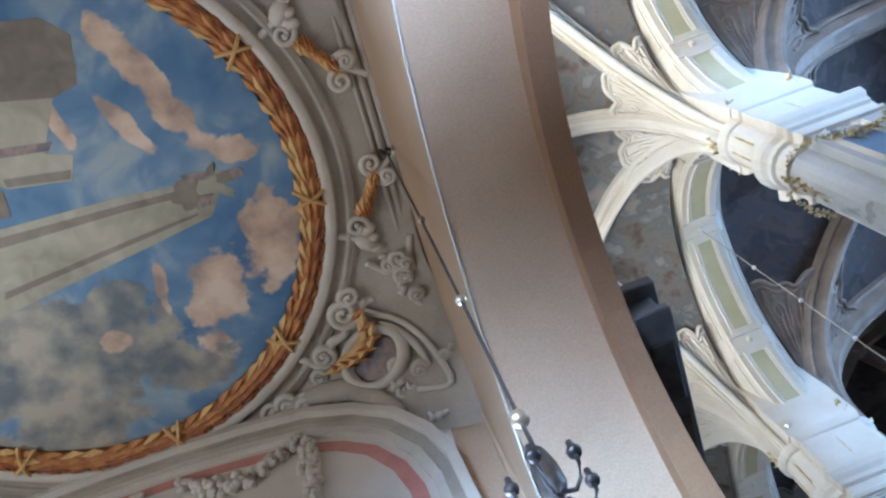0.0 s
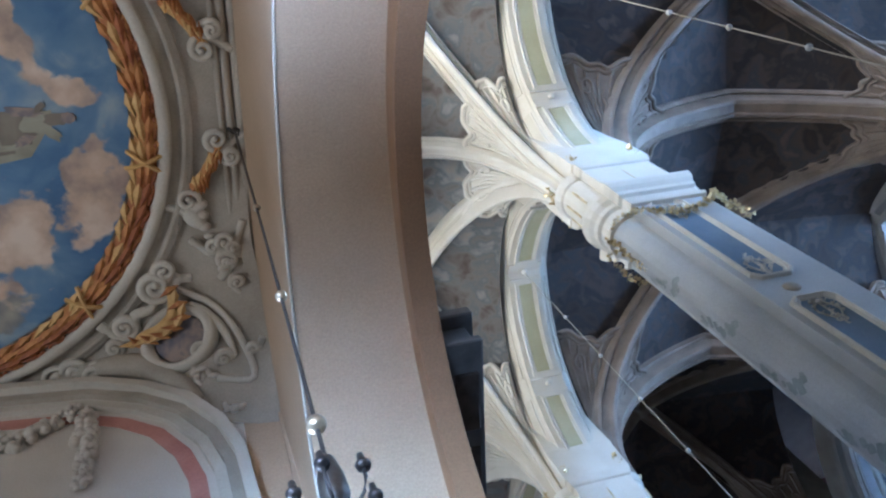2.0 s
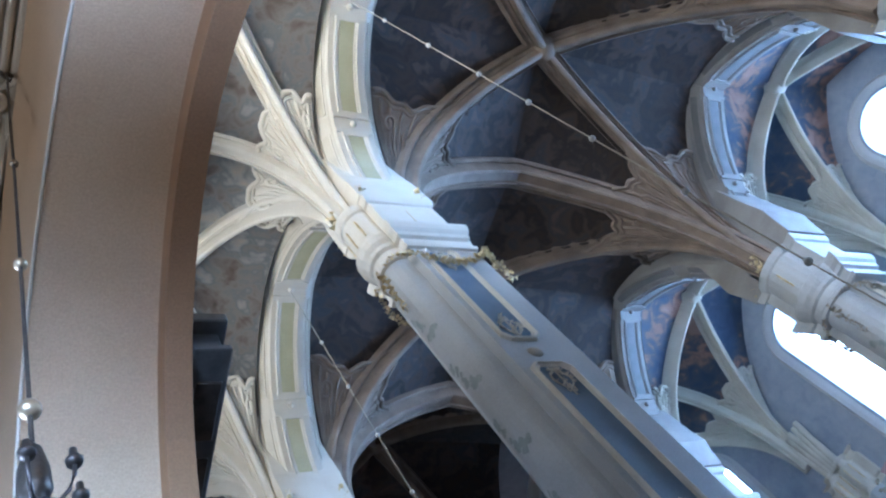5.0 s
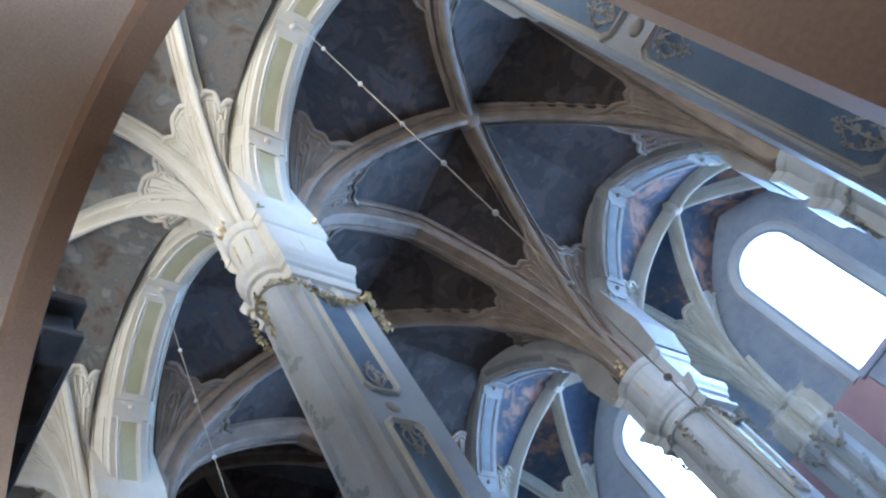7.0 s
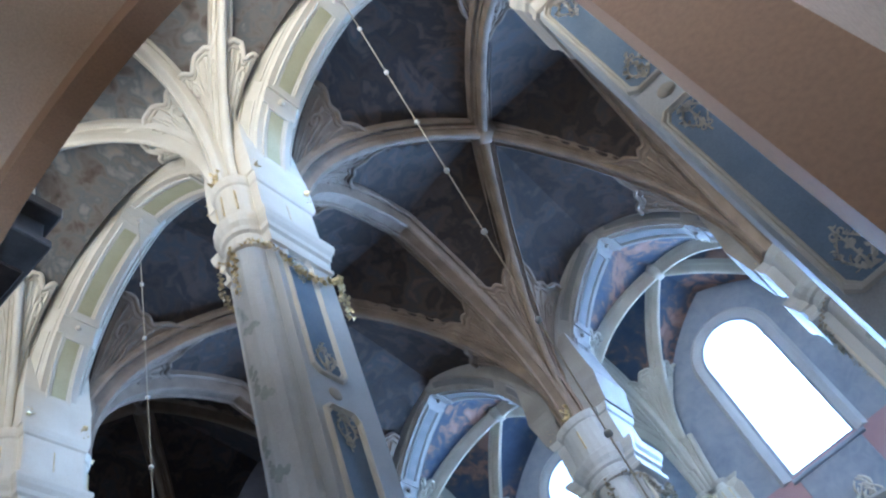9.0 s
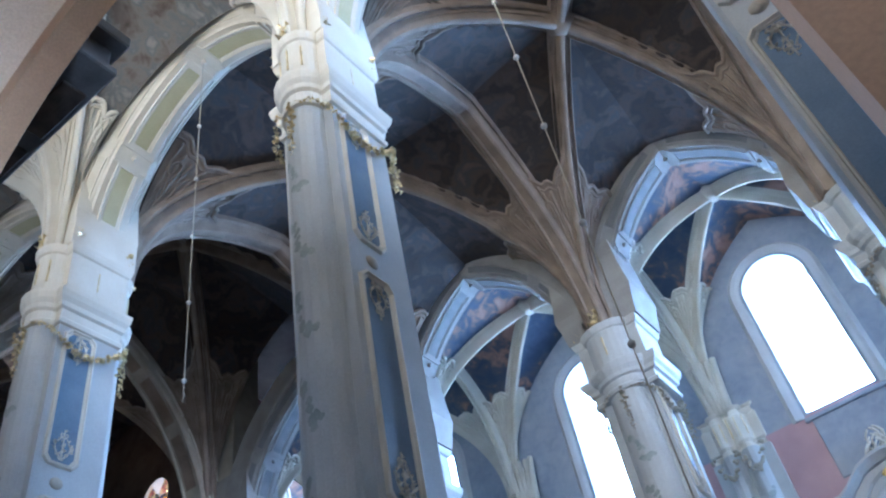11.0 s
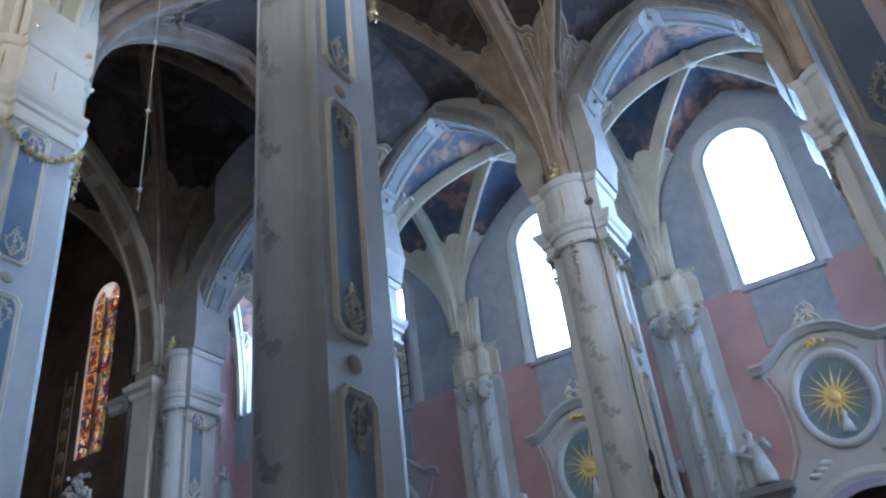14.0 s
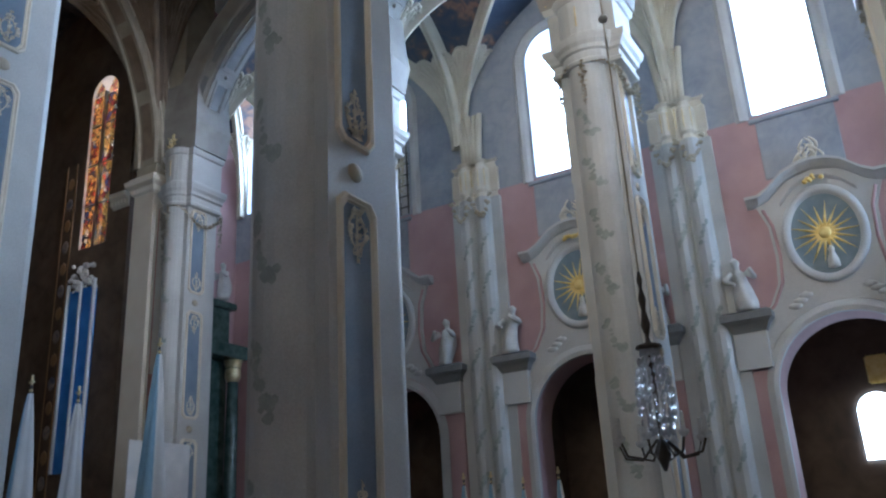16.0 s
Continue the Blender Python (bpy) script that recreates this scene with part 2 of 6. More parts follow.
M_CRYSTAL.node_tree.nodes["Principled BSDF"].inputs["Transmission Weight"].default_value = 0.5


def glow(name, color, strength):
    m, nt, p = nodes_of(name)
    p.inputs["Base Color"].default_value = (*color, 1)
    p.inputs["Emission Color"].default_value = (*color, 1)
    p.inputs["Emission Strength"].default_value = strength
    return m


def stained_glass(name):
    """Backlit glass in small panes of gold, red, white and blue, with dark leads."""
    m, nt, p = nodes_of(name)
    tc = nt.nodes.new("ShaderNodeTexCoord")
    mp = nt.nodes.new("ShaderNodeMapping")
    mp.inputs["Scale"].default_value = (1, 8.5, 6.5)
    v = nt.nodes.new("ShaderNodeTexVoronoi")
    v.inputs["Scale"].default_value = 1.0
    e = nt.nodes.new("ShaderNodeTexVoronoi")
    e.feature = "DISTANCE_TO_EDGE"
    e.inputs["Scale"].default_value = 1.0
    ramp = nt.nodes.new("ShaderNodeValToRGB")
    ramp.color_ramp.interpolation = "CONSTANT"
    el = ramp.color_ramp.elements
    el[0].color, el[1].color = (0.70, 0.34, 0.07, 1), (0.07, 0.08, 0.22, 1)
    el[1].position = 0.30
    for pos, c in ((0.40, (0.60, 0.06, 0.03, 1)), (0.55, (0.85, 0.55, 0.16, 1)), (0.70, (0.80, 0.75, 0.62, 1)), (0.78, (0.22, 0.02, 0.02, 1)), (0.88, (0.75, 0.40, 0.08, 1))):
        q = el.new(pos)
        q.color = c
    gt = nt.nodes.new("ShaderNodeMath")
    gt.operation, gt.inputs[1].default_value = "GREATER_THAN", 0.05
    mul = nt.nodes.new("ShaderNodeMixRGB")
    mul.inputs[1].default_value = (0.01, 0.01, 0.01, 1)
    sep = nt.nodes.new("ShaderNodeSeparateColor")
    nt.links.new(tc.outputs["Object"], mp.inputs[0])
    nt.links.new(mp.outputs[0], v.inputs["Vector"])
    nt.links.new(mp.outputs[0], e.inputs["Vector"])
    nt.links.new(v.outputs["Color"], sep.inputs[0])
    nt.links.new(sep.outputs[0], ramp.inputs[0])
    nt.links.new(e.outputs["Distance"], gt.inputs[0])
    nt.links.new(gt.outputs[0], mul.inputs[0])
    nt.links.new(ramp.outputs[0], mul.inputs[2])
    nt.links.new(mul.outputs[0], p.inputs["Base Color"])
    p.inputs["Roughness"].default_value, p.inputs["Transmission Weight"].default_value, p.inputs["IOR"].default_value = 0.25, 1.0, 1.05
    return m


M_STAINED = stained_glass("stained_glass")
M_DAY = glow("bright_sky", (0.80, 0.91, 1.0), 6.5)
M_DAY2 = glow("bright_low_sky", (1.0, 0.97, 0.9), 12.5)
M_FLAME = glow("lamp_flame", (1.0, 0.75, 0.4), 12.0)

# ---------------------------------------------------------------- mesh helpers


def finish(name, bm, mat, smooth=False):
    me = bpy.data.meshes.new(name)
    bm.normal_update()
    bm.to_mesh(me)
    bm.free()
    me.materials.append(mat)
    if smooth:
        for p in me.polygons:
            p.use_smooth = True
    return me


def thing(name, bm, mat, label="", category="", group="", kind="", smooth=False, m=None):
    ob = new(name, finish(name, bm, mat, smooth))
    if m is not None:
        ob.matrix_world = m
    return tagged(ob, label, category, group, kind)


def part(name, bm, mat, parent, label="", smooth=False):
    ob = new(name, finish(name, bm, mat, smooth))
    ob.parent = parent
    if label:
        ob["label"] = label
    return ob


def share(name, me, parent, m):
    ob = new(name, me)
    ob.parent = parent
    ob.matrix_basis = m
    return ob


def empty(name, m, label, category, group="", kind=""):
    ob = new(name)
    ob.matrix_world = m
    return tagged(ob, label, category, group, kind)


def box(bm, x0, x1, y0, y1, z0, z1):
    vs = [bm.verts.new(c) for c in ((x0, y0, z0), (x1, y0, z0), (x1, y1, z0), (x0, y1, z0),
                                    (x0, y0, z1), (x1, y0, z1), (x1, y1, z1), (x0, y1, z1))]
    for f in ((3, 2, 1, 0), (4, 5, 6, 7), (0, 1, 5, 4), (1, 2, 6, 5), (2, 3, 7, 6), (3, 0, 4, 7)):
        bm.faces.new([vs[i] for i in f])


def skin(bm, rings, closed=True, caps=True):
    """Joins rings of points into a tube."""
    loops = [[bm.verts.new(p) for p in r] for r in rings]
    n = len(loops[0])
    for a, b in zip(loops, loops[1:]):
        for i in range(n if closed else n - 1):
            j = (i + 1) % n
            bm.faces.new((a[i], a[j], b[j], b[i]))
    if caps and closed:
        bm.faces.new(loops[0][::-1])
        bm.faces.new(loops[-1])


def sweep(bm, path, profile, side):
    """Sweeps profile points (a along side, b away from the curve's inside) along a path in a plane square to side."""
    side = Vector(side).normalized()
    path = [Vector(p) for p in path]
    rings = []
    for i, p in enumerate(path):
        t = (path[min(i + 1, len(path) - 1)] - path[max(i - 1, 0)]).normalized()
        nrm = side.cross(t)
        rings.append([p + side * a + nrm * b for a, b in profile])
    skin(bm, rings)
    bmesh.ops.recalc_face_normals(bm, faces=bm.faces)


def tube(bm, path, r, n=8):
    path = [Vector(p) for p in path]
    rings = []
    for i, p in enumerate(path):
        t = (path[min(i + 1, len(path) - 1)] - path[max(i - 1, 0)]).normalized()
        ref = Vector((0, 0, 1)) if abs(t.z) < 0.9 else Vector((1, 0, 0))
        a = t.cross(ref).normalized()
        b = t.cross(a)
        rr = r(i / (len(path) - 1)) if callable(r) else r
        rings.append([p + (a * math.cos(k * 2 * math.pi / n) + b * math.sin(k * 2 * math.pi / n)) * rr for k in range(n)])
    skin(bm, rings)


def extrude_plan(bm, plan, levels):
    """Stacks a plan outline at (z, grow) levels; grow pushes the outline outwards from its middle."""
    rings = []
    for z, g in levels:
        ring = []
        n = len(plan)
        for i in range(n):
            a, b, c = (Vector(plan[k % n]) for k in (i - 1, i, i + 1))
            e1, e2 = (b - a).normalized(), (c - b).normalized()
            n1, n2 = Vector((e1.y, -e1.x)), Vector((e2.y, -e2.x))
            d = (n1 + n2)
            d = d / max(0.35, d.length_squared / 2)
            q = b + d * g
            ring.append((q.x, q.y, z))
        rings.append(ring)
    skin(bm, rings)


def lathe(bm, prof, n=16, centre=(0, 0)):
    rings = [[(centre[0] + r * math.cos(k * 2 * math.pi / n), centre[1] + r * math.sin(k * 2 * math.pi / n), z) for k in range(n)] for r, z in prof]
    skin(bm, rings)
# ---------------------------------------------------------------- shell of the church


def wall_with_arches(name, xa, xb, y0, y1, z1, holes, mat, label, n=14, z0=0.0):
    """A wall between the planes xa and xb, cut through by round-headed holes (centre y, half width, sill, springing)."""
    bm = bmesh.new()
    holes = sorted(holes)
    done = set()
    cuts = sorted({y0, y1, *[c - w for c, w, *_ in holes], *[c + w for c, w, *_ in holes]})
    for a, b in zip(cuts, cuts[1:]):
        mid = (a + b) / 2
        inside = sorted([h for h in holes if abs(mid - h[0]) < h[1]], key=lambda h: h[2])
        low = z0
        for c, w, sill, spring in inside:
            box(bm, xa, xb, a, b, low, sill) if sill > low + 0.01 else None
            # spandrels over the round head
            top = spring + w + 0.02
            low = top
            if c in done and (c, spring) in done:
                continue
            done |= {c, (c, spring)}
            ys = [c - w * math.cos(math.pi * k / (2 * n)) for k in range(2 * n + 1)]
            zs = [spring + w * math.sin(math.pi * k / (2 * n)) for k in range(2 * n + 1)]
            lo_a, lo_b = [bm.verts.new((xa, y, z)) for y, z in zip(ys, zs)], [bm.verts.new((xb, y, z)) for y, z in zip(ys, zs)]
            hi_a, hi_b = [bm.verts.new((xa, y, top)) for y in ys], [bm.verts.new((xb, y, top)) for y in ys]
            for k in range(2 * n):
                bm.faces.new((lo_a[k], lo_a[k + 1], lo_b[k + 1], lo_b[k]))
                bm.faces.new((lo_a[k], hi_a[k], hi_a[k + 1], lo_a[k + 1]))
                bm.faces.new((lo_b[k + 1], hi_b[k + 1], hi_b[k], lo_b[k]))
        box(bm, xa, xb, a, b, low, z1)
    bmesh.ops.recalc_face_normals(bm, faces=bm.faces)
    return thing(name, bm, mat, label, "wall", kind="structure")


bm = bmesh.new()
box(bm, -7.2, 20.5, -9, 34, -0.3, 0)
thing("floor", bm, M_FLOOR, "worn grey stone church floor", "floor", kind="structure")

CH_S = [1.4, 7.0, 12.6]       # chapel arches in the south wall
WALL_SPLIT = 10.6
wall_with_arches("wall_south", WS, WS + 0.9, -9, 34, WALL_SPLIT, [(c, 1.5, 0.0, 4.3) for c in CH_S], M_PINK, "rose painted church wall over the chapel arches")
wall_with_arches("wall_south_upper", WS, WS + 0.9, -9, 34, 19.4, [(c, 0.80, WIN_Z[0], WIN_Z[1] - 0.82) for c in WIN_S + [-4.1]] + [(17.3, 0.75, 12.2, 16.3)], M_UPPER, "blue-grey painted upper wall, paled for glare, with tall round-headed windows", z0=WALL_SPLIT)
# face turned from the light: its shade is put into the darker brown
wall_with_arches("wall_north", WN - 0.2, WN, -9, 34, 9.9, [(2.05, 2.25, 0.0, 5.2)], M_BROWN, "plastered wall round the wide chapel arch, browned as if in shade")
wall_with_arches("wall_north_upper", WN - 0.2, WN, -9, 34, 19.4, [(c, 0.84, 10.8, 14.2) for c in (-4.0, 1.7, 7.2, 12.9)], M_GREYW, "plastered upper aisle wall", z0=9.9)
for c in WIN_S + [-4.1, 17.3]:
    bm = bmesh.new()
    box(bm, WS + 1.5, WS + 1.55, c - 1.6, c + 1.6, 9.5, 18.5)
    thing("backdrop", bm, M_DAY, "bright overcast sky outside the window", "sky", kind="structure")
# unseen end walls and top slab, added to shut out the sky light
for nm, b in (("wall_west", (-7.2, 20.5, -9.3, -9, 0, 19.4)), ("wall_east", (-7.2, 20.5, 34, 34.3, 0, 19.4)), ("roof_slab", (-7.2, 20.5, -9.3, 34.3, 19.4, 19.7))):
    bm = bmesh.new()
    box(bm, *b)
    thing(nm, bm, M_DARKWALL if nm != "wall_west" else M_GREYW, "unseen slab closing the church against sky light", "wall", kind="structure")
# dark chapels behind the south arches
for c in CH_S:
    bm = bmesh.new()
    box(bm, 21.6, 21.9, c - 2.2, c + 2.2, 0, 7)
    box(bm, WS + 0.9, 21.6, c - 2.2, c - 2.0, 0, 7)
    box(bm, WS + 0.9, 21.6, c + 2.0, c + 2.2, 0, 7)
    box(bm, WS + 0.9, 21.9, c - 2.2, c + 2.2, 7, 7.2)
    thing("chapel_wall", bm, M_DARKWALL, "side chapel with dark brown walls", "chapel", kind="structure")

# ---------------------------------------------------------------- vaults


def pointed(d, r):
    """Height, from 0 to 1, of a pointed arch of two arcs at d (0 crown, 1 foot); r is the arcs' radius in half spans."""
    return math.sqrt(max(0.0, r * r - (abs(d) + r - 1) ** 2) / (2 * r - 1))


def vault_z(x0, x1, y0, y1, top, drop, x, y, r=1.0, ry=None):
    s = min(1.0, abs((x - (x0 + x1) / 2) / ((x1 - x0) / 2)))
    t = min(1.0, abs((y - (y0 + y1) / 2) / ((y1 - y0) / 2)))
    return ZS + (top - ZS) * max(pointed(s, r), pointed(t, ry or r)) - drop * abs(s * s - t * t)


def vault_bay(x0, x1, y0, y1, top, drop, mat, ribmat, n=36, edge=0.46, rw=0.20, dip=0.16, hump=0.0, r=1.0, ry=None, skew=0.0):
    def lean(bm):
        """Slides the far side of the bay along y by skew."""
        for v in bm.verts:
            v.co.y += skew * (v.co.x - x0) / (x1 - x0)
        return bm
    grid = bmesh.new()
    vs = [[grid.verts.new((x0 + (x1 - x0) * (1 - math.cos(math.pi * i / n)) / 2, y0 + (y1 - y0) * (1 - math.cos(math.pi * j / n)) / 2, 0)) for j in range(n + 1)] for i in range(n + 1)]
    for row in vs:
        for v in row:
            v.co.z = vault_z(x0, x1, y0, y1, top, drop, v.co.x, v.co.y, r, ry)
    for i in range(n):
        for j in range(n):
            grid.faces.new((vs[i][j], vs[i][j + 1], vs[i + 1][j + 1], vs[i + 1][j]))
    thing("vault_web", lean(grid), mat, "painted fresco vault between stucco ribs", "vault", kind="structure")
    # stucco shells that grow up from each springer, with a scrolled rim and flutes
    cx, cy = (x0 + x1) / 2, (y0 + y1) / 2
    shells = empty("vault_stucco", Matrix.Identity(4), "carved stucco shells over the springing of the vault", "stucco", kind="structure")

    def on(sx, sy, way, q, low, lift):
        t = low
        s_ = t + q * (1 - t)
        s, t = (s_, t) if way == 0 else (t, s_)
        x, y = cx + sx * s * (x1 - x0) / 2, cy + sy * t * (y1 - y0) / 2
        return Vector((x - sx * lift * 1.3, y - sy * lift * 1.3, vault_z(x0, x1, y0, y1, top, drop, x, y, r, ry) - lift))
    for sx in (-1, 1):
        for sy in (-1, 1):
            for way in (0, 1):
                m = 14
                bm = bmesh.new()
                reach = lambda q: edge * (0.90 - dip * math.sin(math.pi * q) ** 1.5 + hump * math.cos(4 * math.pi * q) + 0.02 * math.sin(23 * q))
                cols = [[bm.verts.new(on(sx, sy, way, i / m, 1 - reach(i / m) * (1 - j / 8) ** 1.3, 0.06)) for j in range(9)] for i in range(m + 1)]
                for a, b in zip(cols, cols[1:]):
                    for j in range(8):
                        bm.faces.new((a[j], a[j + 1], b[j + 1], b[j]))
                tube(bm, [on(sx, sy, way, i / 28, 1 - reach(i / 28), 0.07) for i in range(29)], 0.05, 6)
                tube(bm, [on(sx, sy, way, i / 28, 1 - reach(i / 28) * 0.93, 0.065) for i in range(29)], 0.028, 5)
                for q in (0.10, 0.22, 0.40, 0.60, 0.78, 0.90):
                    tube(bm, [on(sx, sy, way, q + 0.012 * math.sin(j), 1 - reach(q) * (0.10 + 0.80 * j / 9), 0.068) for j in range(10)], lambda k: 0.010 + 0.022 * k, 5)
                # two stems that end in volutes, and a bud between them
                for q0, d in ((0.30, 1), (0.70, -1)):
                    stem = [on(sx, sy, way, q0 + d * 0.06 * (1 - j / 8) ** 2, 1 - reach(q0) * (0.18 + 0.55 * j / 8), 0.07) for j in range(9)]
                    curl = [on(sx, sy, way, q0 - d * 0.11 * (1 - (1 - k / 26) * math.cos(k * 0.36)), 1 - reach(q0) * (0.73 + 0.11 * (1 - k / 32) * math.sin(k * 0.36)), 0.075) for k in range(1, 24)]
                    tube(bm, stem + curl, lambda k: 0.022 + 0.016 * math.sin(math.pi * min(1, k * 1.2)), 6)
                    tube(bm, [on(sx, sy, way, q0 + d * (0.10 + 0.02 * math.sin(j)), 1 - reach(q0) * (0.25 + 0.6 * j / 9), 0.068) for j in range(10)], 0.016, 5)
                tube(bm, [on(sx, sy, way, 0.5 + 0.03 * math.sin(j * 1.1), 1 - reach(0.5) * (0.30 + 0.5 * j / 10), 0.072) for j in range(11)], lambda k: 0.035 * math.sin(math.pi * (0.1 + 0.85 * k)), 6)
                part("shell", lean(bm), ribmat, shells, smooth=True)
    # ribs
    half = [(1.25, 0.10), (1.25, -0.04), (1.1, -0.09), (0.95, -0.05), (0.72, -0.06), (0.62, -0.15), (0.5, -0.13), (0.42, -0.20), (0.30, -0.27), (0.1, -0.29)]
    prof = [(-rw * a, -b) for a, b in half] + [(rw * a, -b) for a, b in half[::-1]]
    for sy in (-1, 1):
        pts = []
        for k in range(41):
            a = -math.cos(math.pi * k / 40)
            x, y = cx + a * (x1 - x0) / 2, cy + sy * a * (y1 - y0) / 2
            pts.append((x, y, vault_z(x0, x1, y0, y1, top, drop, x, y, r, ry)))
        d = Vector((pts[-1][0] - pts[0][0], pts[-1][1] - pts[0][1], 0)).normalized()
        bm = bmesh.new()
        sweep(bm, pts, prof, d.cross(Vector((0, 0, 1))) * -1)
        thing("vault_rib", lean(bm), ribmat, "moulded stucco rib crossing the vault", "rib", kind="structure")
    bm = bmesh.new()
    lathe(bm, [(0.02, top - 0.34), (0.12, top - 0.33), (0.2, top - 0.26), (0.22, top - 0.18), (0.3, top - 0.14), (0.3, top)], 16, (cx, cy))
    thing("vault_boss", lean(bm), ribmat, "round carved boss where the ribs meet", "boss", kind="structure", smooth=True)


def transverse(x0, x1, y, top, drop, mat, w=0.2, r=1.0, skew=0.0):
    pts = []
    for k in range(41):
        a = -math.cos(math.pi * k / 40)
        x = (x0 + x1) / 2 + a * (x1 - x0) / 2
        pts.append((x, y, vault_z(x0, x1, y - 1, y + 1, top, drop, x, y + 1, r)))
    bm = bmesh.new()
    sweep(bm, pts, [(-w * 1.15, -0.15), (-w * 1.15, 0.06), (-w, 0.10), (-w * 0.85, 0.06), (-w * 0.7, 0.16), (-w * 0.6, 0.28), (-w * 0.4, 0.30), (-w * 0.3, 0.25), (w * 0.3, 0.25), (w * 0.4, 0.30), (w * 0.6, 0.28), (w * 0.7, 0.16), (w * 0.85, 0.06), (w, 0.10), (w * 1.15, 0.06), (w * 1.15, -0.15)], (0, 1, 0))
    for v in bm.verts:
        v.co.y += skew * (v.co.x - x0) / (x1 - x0)
    thing("transverse_arch", bm, mat, "moulded stucco arch spanning between the piers", "arch", kind="structure")


NX0, NX1 = XN + 0.54, XS - 0.54
NR, SR = 1.6, 1.9              # how pointed the nave and the south aisle are
EAST_TOP = 18.7                # the bay before the chancel, and the chancel, are higher
for y0, y1, top in [(a, b, NAVE_TOP) for a, b in zip(PY[:-1], PY[1:-1])] + [(PY[-2], PY[-1], EAST_TOP), (16.8, 25, EAST_TOP), (25, 33, EAST_TOP)]:
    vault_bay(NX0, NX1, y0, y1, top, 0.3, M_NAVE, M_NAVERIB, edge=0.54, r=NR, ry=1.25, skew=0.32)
for y0, y1 in zip(PY, PY[1:]):
    vault_bay(WN, XN - 0.54, y0, y1, AISLE_TOP, 0.3, M_AISLE, M_STUCCO, edge=0.44, rw=0.15, dip=0.0, hump=0.05)
YSA = [-6.6, -0.85, 4.75, 10.6, 16.4, 18.9]   # bays of the south aisle, a little askew
for y0, y1 in zip(YSA, YSA[1:]):
    vault_bay(XS + 0.54, WS, y0, y1, 16.25, 0.1, M_SKY, M_CREAM, edge=0.40, rw=0.12, dip=0.0, hump=0.05, r=SR, skew=-0.62)
bm = bmesh.new()
box(bm, XS - 0.5, XS + 0.5, PYS[-1], 18.2, 12.1, 19.4)
thing("wall_pier_end", bm, M_TAUPE, "plastered wall between the last pier and the chancel arch", "wall", kind="structure")
for y in PY[:-1]:
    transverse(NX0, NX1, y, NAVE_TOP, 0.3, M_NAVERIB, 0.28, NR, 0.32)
for y in PY:
    transverse(WN, XN - 0.54, y, AISLE_TOP, 0.3, M_STUCCO, 0.16)
for y in YSA[:-1]:
    transverse(XS + 0.54, WS, y, 16.25, 0.1, M_CREAM, 0.16, SR, -0.62)

# ---------------------------------------------------------------- piers and arcade


def pier_plan(hx=0.50, hy=0.42, r=0.28):
    pts = [(hx, -hy), (hx, -r)]
    pts += [(hx + r * math.sin(a), -r * math.cos(a)) for a in [math.pi * k / 10 for k in range(1, 10)]]
    pts += [(hx, r), (hx, hy), (-hx, hy), (-hx, r)]
    pts += [(-hx - r * math.sin(a), r * math.cos(a)) for a in [math.pi * k / 10 for k in range(1, 10)]]
    pts += [(-hx, -r), (-hx, -hy)]
    return pts


PX = -0.13                     # the panels sit a little towards the aisle
SHAFT = [(0, 0.14), (0.5, 0.14), (0.6, 0.04), (0.75, 0.0), (10.42, 0.0)]
CAPITAL = [(10.42, 0.0), (10.44, 0.04), (10.51, 0.05), (10.55, 0.02), (10.70, 0.02), (10.74, 0.06), (10.82, 0.07), (10.90, 0.11), (11.0, 0.13), (11.06, 0.13), (11.1, 0.04),
           (11.15, 0.02), (11.90, 0.02), (11.93, 0.05), (12.0, 0.07), (12.08, 0.08), (12.1, 0.0)]


